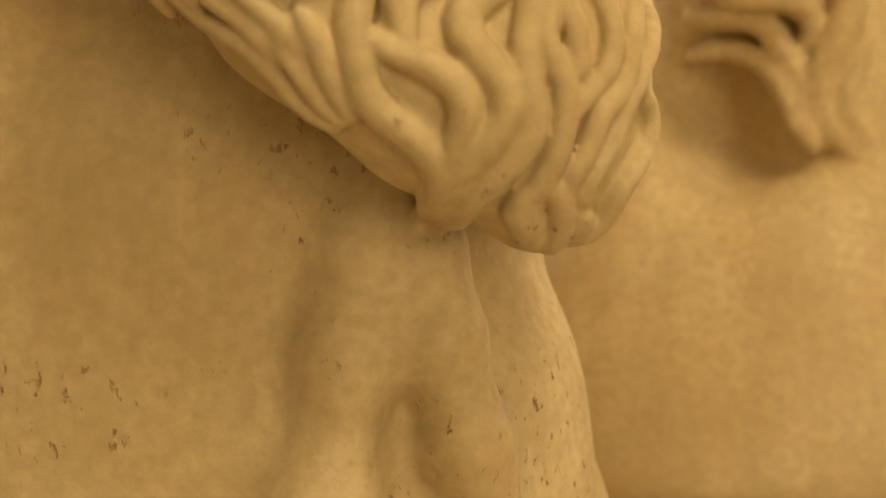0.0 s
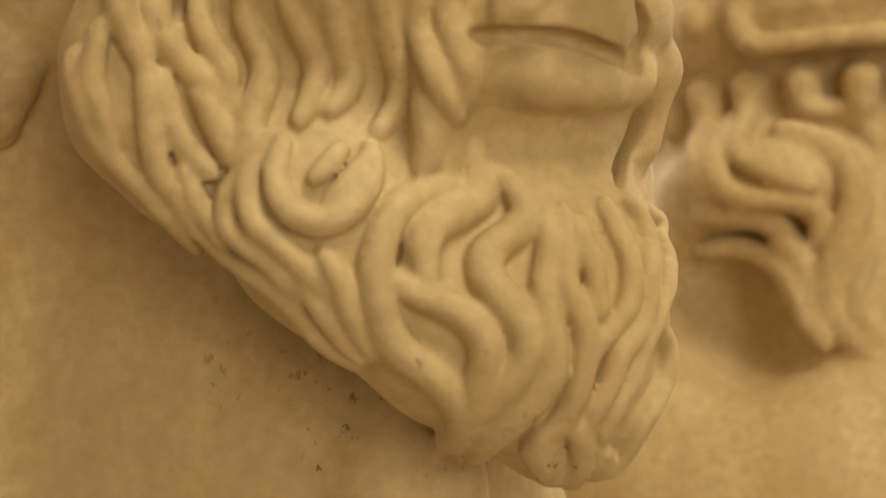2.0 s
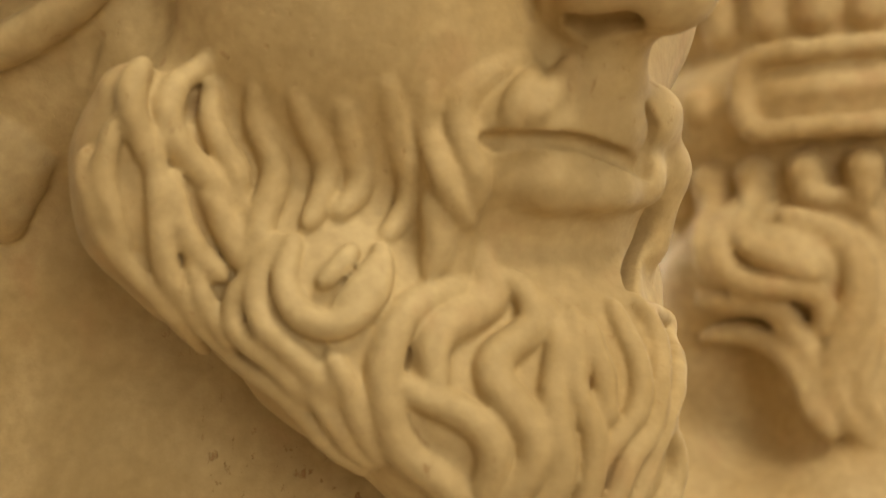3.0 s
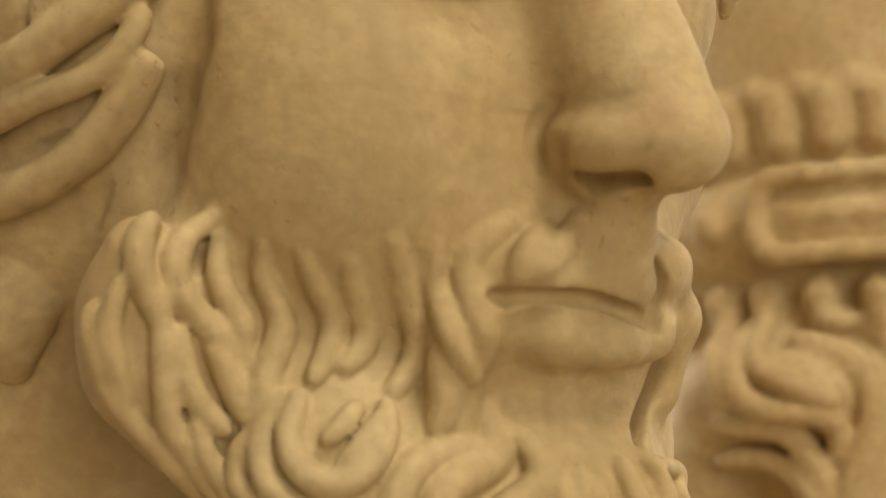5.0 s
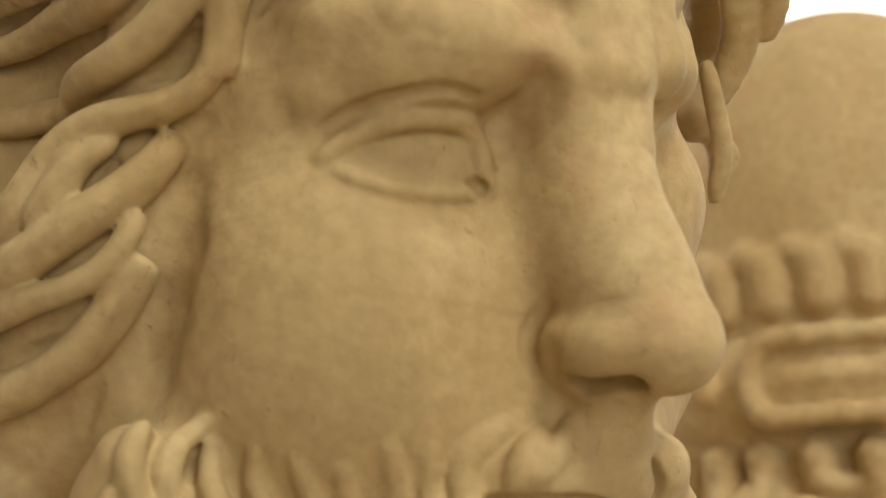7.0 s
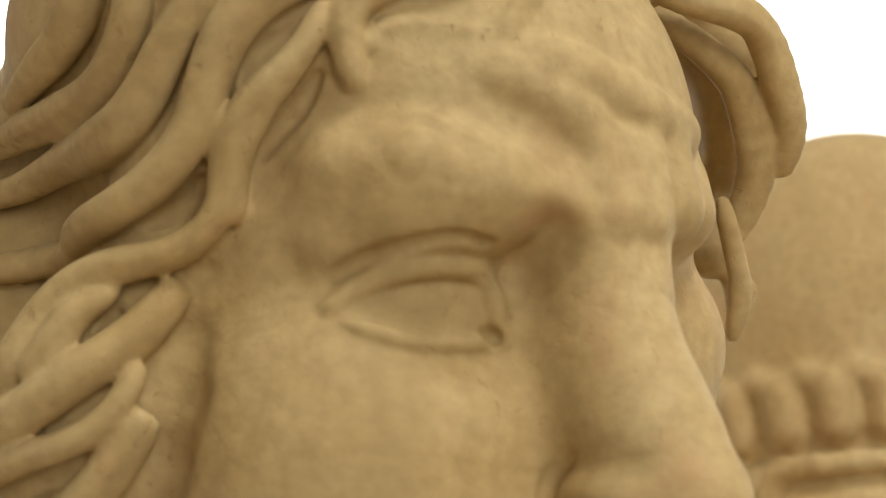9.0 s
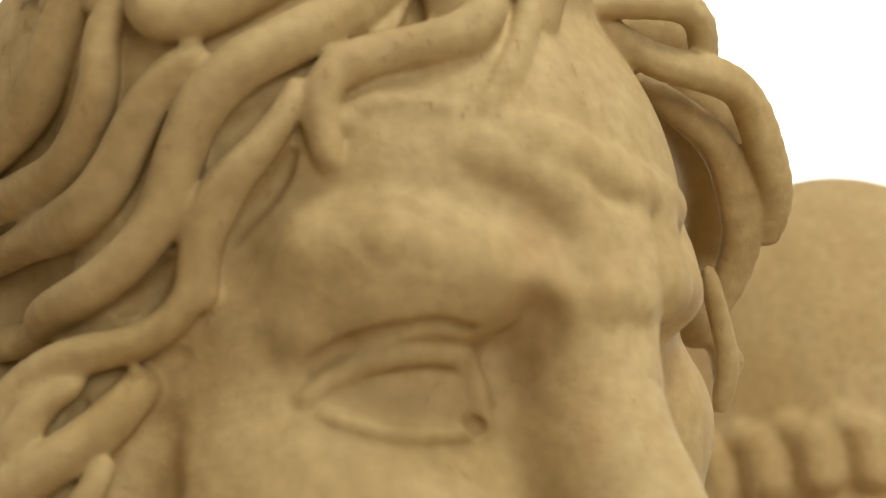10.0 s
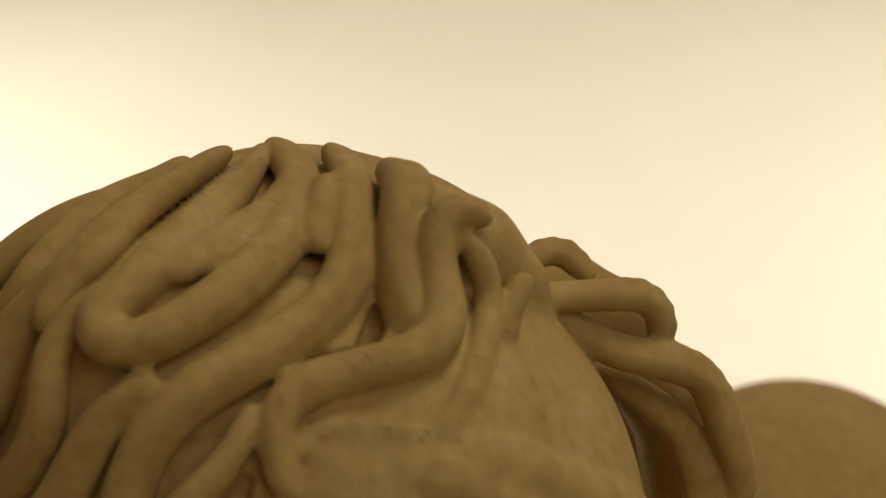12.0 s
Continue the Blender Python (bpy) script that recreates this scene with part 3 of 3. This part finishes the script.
    lock(((-0.009, 0.333, 1.649), (-0.011, 0.338, 1.639), (-0.008, 0.335, 1.629), (-0.004, 0.335, 1.619), (0.002, 0.343, 1.611)), 0.0028)
    lock(((-0.011, 0.339, 1.617), (-0.007, 0.342, 1.608), (-0.009, 0.343, 1.596)), 0.0037)
    lock(((0.012, 0.357, 1.599), (0.019, 0.355, 1.592), (0.021, 0.353, 1.584)), 0.0024)
    lock(((0.006, 0.356, 1.605), (0.008, 0.356, 1.597), (0.003, 0.351, 1.588)), 0.0024)
    lay(clay, full, locks, 0.5, 0.003)


def hollow(clay):
    """The hollow between the side hair and the cheek."""
    clay.rope([(-0.089, 0.327, 1.733), (-0.091, 0.326, 1.712), (-0.096, 0.335, 1.695), (-0.102, 0.343, 1.679), (-0.114, 0.350, 1.663)], (0.003, 0.006, 0.007, 0.007, 0.005), 0.012, True)


def drilled(clay, full):
    """Deep grooves and drilled holes between the locks."""
    cut = lambda points, r: dig(clay, full, points, r)
    cut(((-0.007, 0.296, 1.859), (-0.009, 0.295, 1.850), (-0.013, 0.294, 1.841)), 0.0027)
    cut(((-0.029, 0.291, 1.836), (-0.020, 0.293, 1.838), (-0.014, 0.294, 1.840)), 0.0020)
    cut(((-0.064, 0.282, 1.824), (-0.052, 0.283, 1.831)), 0.0016)
    cut(((-0.070, 0.295, 1.801), (-0.064, 0.291, 1.807), (-0.053, 0.289, 1.813), (-0.049, 0.288, 1.817)), 0.0023)
    cut(((-0.046, 0.296, 1.802), (-0.052, 0.300, 1.793), (-0.065, 0.307, 1.781)), 0.0024)
    cut(((-0.083, 0.309, 1.773), (-0.089, 0.313, 1.764), (-0.092, 0.315, 1.760)), 0.0026)
    cut(((-0.082, 0.279, 1.845), (-0.074, 0.279, 1.842), (-0.064, 0.279, 1.847)), 0.0030)
    cut(((-0.041, 0.296, 1.890), (-0.042, 0.291, 1.878)), 0.0018)
    cut(((-0.083, 0.309, 1.775), (-0.090, 0.312, 1.767), (-0.100, 0.315, 1.763)), 0.0032)
    cut(((-0.137, 0.333, 1.748), (-0.161, 0.368, 1.758)), 0.0028)
    cut(((-0.148, 0.338, 1.723), (-0.146, 0.335, 1.727)), 0.0026)
    cut(((-0.110, 0.321, 1.739), (-0.114, 0.322, 1.728), (-0.125, 0.324, 1.722)), 0.0032)
    cut(((-0.118, 0.347, 1.675), (-0.125, 0.354, 1.664)), 0.0018)
    cut(((-0.130, 0.343, 1.685), (-0.148, 0.351, 1.680)), 0.0022)
    cut(((-0.079, 0.321, 1.750), (-0.087, 0.320, 1.750)), 0.0014)
    cut(((-0.118, 0.349, 1.671), (-0.122, 0.353, 1.666), (-0.126, 0.358, 1.657)), 0.0022)
    cut(((-0.076, 0.335, 1.648), (-0.080, 0.331, 1.642)), 0.0017)
    cut(((-0.053, 0.336, 1.600), (-0.057, 0.336, 1.594)), 0.0015)
    cut(((-0.016, 0.338, 1.574), (-0.020, 0.339, 1.561)), 0.0015)
    cut(((-0.012, 0.340, 1.583), (0.002, 0.350, 1.588)), 0.0015)
    cut(((0.000, 0.362, 1.518), (-0.005, 0.409, 1.510)), 0.0018)
    cut(((0.013, 0.352, 1.529), (0.021, 0.350, 1.534)), 0.0013)
    cut(((0.041, 0.356, 1.538), (0.040, 0.358, 1.530), (0.038, 0.362, 1.521)), 0.0017)
    cut(((0.059, 0.368, 1.538), (0.057, 0.367, 1.533)), 0.0016)
    cut(((0.064, 0.397, 1.625), (0.058, 0.399, 1.612), (0.055, 0.379, 1.599), (0.057, 0.374, 1.589)), 0.0028)
    cut(((0.058, 0.359, 1.650), (0.060, 0.366, 1.642), (0.059, 0.368, 1.630)), 0.0014)


def hair_locks(clay, full):
    locks = []
    lock = lambda points, r: locks.append((points, r))
    lock(((-0.062, 0.325, 1.936), (-0.066, 0.323, 1.931), (-0.077, 0.314, 1.915), (-0.091, 0.295, 1.887), (-0.102, 0.289, 1.866), (-0.107, 0.290, 1.852)), 0.0048)
    lock(((-0.076, 0.326, 1.932), (-0.083, 0.321, 1.923), (-0.095, 0.314, 1.910), (-0.108, 0.305, 1.892), (-0.117, 0.302, 1.874), (-0.128, 0.308, 1.864)), 0.0047)
    lock(((-0.048, 0.319, 1.931), (-0.050, 0.314, 1.923), (-0.056, 0.302, 1.902), (-0.065, 0.288, 1.881), (-0.078, 0.281, 1.866)), 0.0049)
    lock(((-0.099, 0.319, 1.915), (-0.113, 0.313, 1.902), (-0.126, 0.313, 1.891), (-0.140, 0.317, 1.879)), 0.0046)
    lock(((-0.044, 0.325, 1.939), (-0.039, 0.316, 1.927), (-0.034, 0.308, 1.915), (-0.034, 0.303, 1.906), (-0.033, 0.298, 1.894), (-0.037, 0.292, 1.878), (-0.047, 0.284, 1.860), (-0.058, 0.280, 1.848), (-0.072, 0.279, 1.838), (-0.084, 0.280, 1.838), (-0.091, 0.281, 1.844), (-0.088, 0.280, 1.851), (-0.078, 0.279, 1.858), (-0.068, 0.282, 1.871), (-0.059, 0.294, 1.891), (-0.055, 0.308, 1.910)), 0.0070)
    lock(((-0.023, 0.317, 1.930), (-0.020, 0.312, 1.923), (-0.016, 0.306, 1.913), (-0.017, 0.302, 1.905), (-0.016, 0.298, 1.890), (-0.015, 0.295, 1.874), (-0.019, 0.294, 1.860), (-0.030, 0.290, 1.846), (-0.039, 0.287, 1.838), (-0.054, 0.283, 1.828), (-0.065, 0.284, 1.820), (-0.074, 0.290, 1.810), (-0.080, 0.297, 1.798), (-0.084, 0.304, 1.786), (-0.098, 0.310, 1.774), (-0.116, 0.321, 1.769), (-0.145, 0.368, 1.777), (-0.160, 0.370, 1.773), (-0.176, 0.369, 1.774)), 0.0070)
    lock(((-0.004, 0.308, 1.916), (0.001, 0.295, 1.903), (0.001, 0.293, 1.895), (-0.002, 0.296, 1.878), (-0.001, 0.296, 1.862), (0.002, 0.297, 1.849), (0.008, 0.298, 1.843)), 0.0071)
    lock(((-0.030, 0.295, 1.811), (-0.024, 0.294, 1.816), (-0.011, 0.294, 1.817), (-0.000, 0.295, 1.815)), 0.0036)
    lock(((0.010, 0.297, 1.815), (0.017, 0.300, 1.827), (0.023, 0.304, 1.844), (0.026, 0.306, 1.861), (0.025, 0.300, 1.869), (0.019, 0.295, 1.878)), 0.0035)
    lock(((0.031, 0.309, 1.851), (0.033, 0.309, 1.861), (0.038, 0.307, 1.868)), 0.0034)
    lock(((-0.072, 0.281, 1.828), (-0.084, 0.286, 1.821), (-0.091, 0.292, 1.814), (-0.097, 0.299, 1.807), (-0.105, 0.307, 1.798), (-0.118, 0.319, 1.795), (-0.141, 0.352, 1.802), (-0.164, 0.369, 1.802), (-0.182, 0.374, 1.801)), 0.0059)
    lock(((-0.089, 0.281, 1.858), (-0.099, 0.284, 1.849), (-0.104, 0.289, 1.838), (-0.103, 0.292, 1.827), (-0.110, 0.304, 1.817), (-0.120, 0.318, 1.812), (-0.137, 0.336, 1.813), (-0.163, 0.361, 1.818), (-0.187, 0.378, 1.821)), 0.0052)
    lock(((-0.087, 0.293, 1.886), (-0.095, 0.288, 1.872), (-0.109, 0.292, 1.862), (-0.119, 0.299, 1.855), (-0.124, 0.305, 1.844), (-0.130, 0.314, 1.834), (-0.142, 0.327, 1.829), (-0.164, 0.354, 1.826)), 0.0055)
    lock(((-0.043, 0.289, 1.820), (-0.048, 0.292, 1.810), (-0.056, 0.295, 1.801), (-0.065, 0.299, 1.794), (-0.070, 0.303, 1.787), (-0.072, 0.308, 1.777), (-0.075, 0.313, 1.767)), 0.0047)
    lock(((-0.025, 0.303, 1.907), (-0.025, 0.297, 1.891), (-0.026, 0.294, 1.878)), 0.0044)
    lock(((-0.075, 0.302, 1.790), (-0.075, 0.306, 1.781), (-0.075, 0.311, 1.772), (-0.079, 0.315, 1.761), (-0.091, 0.318, 1.754), (-0.110, 0.320, 1.752), (-0.124, 0.325, 1.748), (-0.135, 0.329, 1.738), (-0.142, 0.332, 1.726), (-0.156, 0.346, 1.721), (-0.178, 0.366, 1.716), (-0.200, 0.373, 1.712)), 0.0049)
    lock(((-0.062, 0.300, 1.793), (-0.069, 0.304, 1.785), (-0.072, 0.309, 1.775), (-0.073, 0.314, 1.764)), 0.0036)
    lock(((-0.091, 0.322, 1.744), (-0.097, 0.323, 1.734), (-0.107, 0.323, 1.726), (-0.119, 0.324, 1.719), (-0.134, 0.330, 1.711), (-0.154, 0.345, 1.708), (-0.179, 0.366, 1.708), (-0.205, 0.375, 1.707)), 0.0077)
    lock(((-0.100, 0.325, 1.720), (-0.108, 0.328, 1.707), (-0.121, 0.332, 1.700), (-0.134, 0.337, 1.698), (-0.153, 0.348, 1.695), (-0.176, 0.364, 1.694), (-0.203, 0.376, 1.693)), 0.0043)
    lock(((-0.099, 0.330, 1.705), (-0.109, 0.336, 1.692), (-0.120, 0.343, 1.682), (-0.133, 0.349, 1.675), (-0.151, 0.356, 1.671), (-0.174, 0.366, 1.670), (-0.202, 0.381, 1.673)), 0.0075)
    lock(((-0.110, 0.321, 1.744), (-0.121, 0.323, 1.739), (-0.127, 0.324, 1.729), (-0.135, 0.328, 1.721)), 0.0045)
    lock(((-0.035, 0.306, 1.912), (-0.042, 0.296, 1.891), (-0.053, 0.287, 1.876), (-0.067, 0.280, 1.863)), 0.0047)
    lock(((-0.156, 0.376, 1.642), (-0.159, 0.389, 1.631), (-0.162, 0.397, 1.619)), 0.0136)
    lay(clay, full, locks, 0.32, 0.003, True)
    lay(clay, full, [(((0.025, 0.293, 1.884), (0.020, 0.292, 1.889), (0.013, 0.293, 1.887), (0.009, 0.295, 1.878), (0.010, 0.299, 1.867), (0.012, 0.300, 1.852), (0.008, 0.298, 1.841), (-0.005, 0.295, 1.835), (-0.022, 0.293, 1.832), (-0.032, 0.291, 1.828), (-0.038, 0.291, 1.819), (-0.037, 0.294, 1.808), (-0.035, 0.297, 1.800)), 0.0060)], -0.2, 0.003)


def far_locks(clay):
    """The locks over the far temple, which stand clear of the brow."""
    clay.rope([(0.066, 0.385, 1.901), (0.081, 0.390, 1.897), (0.094, 0.395, 1.894)], (0.0077, 0.0077, 0.0062), 0.008)
    clay.rope([(0.042, 0.375, 1.899), (0.073, 0.400, 1.892), (0.098, 0.420, 1.877), (0.106, 0.440, 1.859), (0.102, 0.455, 1.836), (0.100, 0.460, 1.819)], (0.0096, 0.0137, 0.0171, 0.0171, 0.0137, 0.0068), 0.008)
    clay.rope([(0.080, 0.450, 1.890), (0.090, 0.465, 1.865), (0.092, 0.470, 1.832)], (0.0103, 0.0120, 0.0103), 0.008)
    clay.rope([(0.089, 0.445, 1.801), (0.093, 0.450, 1.820)], (0.0085, 0.0085), 0.008)
    clay.rope([(0.037, 0.380, 1.912), (0.059, 0.390, 1.910), (0.082, 0.395, 1.899)], (0.0096, 0.0113, 0.0106), 0.008)
    clay.rope([(0.095, 0.450, 1.807), (0.102, 0.455, 1.790), (0.097, 0.455, 1.772)], (0.0044, 0.0044, 0.0027), 0.008)
    curl = lambda points, r, many: lock_through(clay, points, r, (0.3, -1, 0.2), many)
    curl(((0.041, 0.345, 1.895), (0.047, 0.348, 1.901), (0.056, 0.352, 1.902), (0.063, 0.355, 1.895)), 0.0058, 2)
    curl(((0.043, 0.335, 1.877), (0.063, 0.342, 1.880), (0.080, 0.350, 1.883), (0.087, 0.358, 1.880), (0.088, 0.365, 1.873)), 0.0068, 2)
    curl(((0.050, 0.345, 1.874), (0.069, 0.357, 1.867), (0.094, 0.368, 1.865), (0.105, 0.380, 1.862), (0.112, 0.392, 1.849), (0.116, 0.403, 1.836), (0.114, 0.415, 1.825)), 0.0075, 3)
    curl(((0.067, 0.375, 1.868), (0.087, 0.385, 1.856), (0.098, 0.395, 1.847), (0.103, 0.405, 1.830), (0.103, 0.415, 1.819), (0.096, 0.425, 1.803)), 0.0075, 3)
    curl(((0.090, 0.410, 1.809), (0.094, 0.420, 1.796), (0.097, 0.430, 1.781), (0.095, 0.440, 1.767)), 0.0044, 2)


def back_locks(clay):
    """Wavy locks over the crown, the nape and the far side."""
    rng = random.Random(4)
    for i in range(54):
        at = radians(-60 + 300 * ((i * 0.618) % 1))
        high = 0.25 + 1.15 * (i / 54)
        p = []
        for j in range(5):
            u, v = at + 0.16 * math.sin(1.9 * j + i) , high - 0.2 * j
            n = np.array((math.cos(u) * math.cos(v), -math.sin(u) * math.cos(v), math.sin(v)))
            p.append(np.array((0, -0.125, 0.092)) + n * np.array((0.108, 0.126, 0.131)))
        if max(q[1] for q in p) > -0.06 or min(q[0] for q in p) < -0.07:
            continue
        w = [hp(*q) for q in p]
        lock_through(clay, w, 0.010 + 0.003 * rng.random(), w[2] - hp(0, -0.125, 0.092), 3)


def bearded_bust():
    clay = Clay((-0.262, 0.215, 1.20), (0.150, 0.760, 1.985), STEP)
    head_base(clay)
    shoulders(clay)
    full = clay.copy()
    beard_mass(full)
    face(full)
    scalp_mass(full)
    beard_mass(clay, 0.0032)
    face(clay)
    scalp_mass(clay, 0.008)
    hollow(clay)
    back_locks(clay)
    drilled(clay, full)
    beard_locks(clay, full)
    hair_locks(clay, full)
    far_locks(clay)
    face_folds(clay, full)
    return from_clay("bearded_bust", clay, STONE, "warm cream cast-stone bust of a curly-bearded head on a plinth", "bust")


STEP = 0.0012
bearded_bust()


# ---- the helmeted bust behind ----
def curls_mass(clay, less=0.0):
    """The body of the curls below the helmet's rim."""
    clay.ball((0.195, 0.86, 1.660), np.array((0.080, 0.092, 0.046)) - less, 0.02)
    clay.ball((0.238, 0.86, 1.605), np.array((0.050, 0.085, 0.078)) - less, 0.03)


def helmeted_bust():
    clay = Clay((-0.03, 0.62, 1.20), (0.56, 1.24, 2.14), 0.0035)
    clay.ball((0.275, 0.935, 1.935), (0.140, 0.145, 0.158))
    clay.rope([(0.27, 0.95, 1.86), (0.26, 0.94, 1.70), (0.25, 0.93, 1.55)], (0.138, 0.125, 0.115), 0.03)
    clay.rope([(0.20, 0.93, 1.50), (0.22, 0.95, 1.40), (0.30, 0.99, 1.28), (0.36, 0.99, 1.25)], (0.15, 0.20, 0.12, 0.11), 0.06)
    clay.ball((0.36, 0.99, 1.222), (0.15, 0.15, 0.024), 0.02)
    # the band with its raised frame, and the rows of beads above and below
    centre = np.array((0.272, 0.945))
    ring = lambda deg, r, z: np.array((centre[0] + r * math.cos(radians(deg)), centre[1] - r * math.sin(radians(deg)), z))
    clay.rope([ring(d, 0.128, 1.775) for d in range(0, 361, 12)], [0.034] * 31, 0.01)
    clay.rope([ring(d, 0.110, 1.845) for d in range(0, 361, 12)], [0.030] * 31, 0.01)
    for z in (1.800, 1.748):
        clay.rope([ring(d, 0.165, z) for d in range(26, 123, 8)], [0.0070] * 13, 0.004)
    clay.rope([ring(d, 0.161, 1.774) for d in range(30, 119, 8)], [0.0060] * 12, 0.004)
    clay.ball(ring(140, 0.164, 1.774), (0.012, 0.012, 0.014), 0.004)
    for d in (26, 122):
        way = 1 if d > 90 else -1
        clay.rope([ring(d + way * e, 0.165, z) for e, z in ((0, 1.748), (3, 1.752), (5, 1.762), (6, 1.774), (5, 1.786), (3, 1.796), (0, 1.800))], [0.0070] * 7, 0.004)
    for i in range(26):
        d = i * 360 / 26
        clay.rope([ring(d, 0.138, 1.832), ring(d, 0.142, 1.856)], (0.013, 0.014), 0.006)
        clay.ball(ring(d + 6, 0.140, 1.866), 0.012, 0.005)
        clay.rope([ring(d + 3, 0.148, 1.724), ring(d + 3, 0.146, 1.708)], (0.013, 0.010), 0.005)
    full = clay.copy()
    curls_mass(full)
    clay.ball((0.170, 0.80, 1.575), (0.042, 0.055, 0.045), 0.05, None, True)
    curls_mass(clay, 0.008)
    locks = []
    lock = lambda points, r: locks.append((points, r))
    lock(((0.167, 0.847, 1.733), (0.155, 0.840, 1.704), (0.140, 0.796, 1.671), (0.145, 0.793, 1.648)), 0.0061)
    lock(((0.170, 0.838, 1.711), (0.150, 0.789, 1.673), (0.151, 0.785, 1.654), (0.162, 0.781, 1.645), (0.185, 0.776, 1.642), (0.206, 0.776, 1.639), (0.214, 0.781, 1.625), (0.207, 0.787, 1.612)), 0.0066)
    lock(((0.176, 0.819, 1.711), (0.164, 0.790, 1.684), (0.167, 0.776, 1.669), (0.188, 0.769, 1.657), (0.209, 0.772, 1.649)), 0.0058)
    lock(((0.193, 0.798, 1.694), (0.211, 0.791, 1.689), (0.227, 0.785, 1.679), (0.237, 0.779, 1.660), (0.237, 0.778, 1.639), (0.228, 0.776, 1.618), (0.217, 0.780, 1.597), (0.218, 0.780, 1.576), (0.227, 0.778, 1.559), (0.244, 0.778, 1.547)), 0.0095)
    lock(((0.211, 0.800, 1.706), (0.235, 0.810, 1.707), (0.251, 0.805, 1.697), (0.259, 0.804, 1.682)), 0.0069)
    lock(((0.140, 0.813, 1.636), (0.164, 0.793, 1.634), (0.184, 0.788, 1.631), (0.196, 0.796, 1.616), (0.207, 0.788, 1.598), (0.209, 0.784, 1.577), (0.213, 0.779, 1.552)), 0.0073)
    lock(((0.145, 0.836, 1.616), (0.167, 0.817, 1.618), (0.187, 0.805, 1.610), (0.200, 0.790, 1.587), (0.204, 0.783, 1.563)), 0.0060)
    lock(((0.246, 0.776, 1.614), (0.235, 0.776, 1.594), (0.233, 0.777, 1.573), (0.247, 0.780, 1.556)), 0.0051)
    lay(clay, full, locks, 0.3, 0.005)
    return from_clay("helmeted_bust", clay, STONE_FAR, "cream cast-stone bust with a ribbed helmet and wavy curls", "bust")


helmeted_bust()
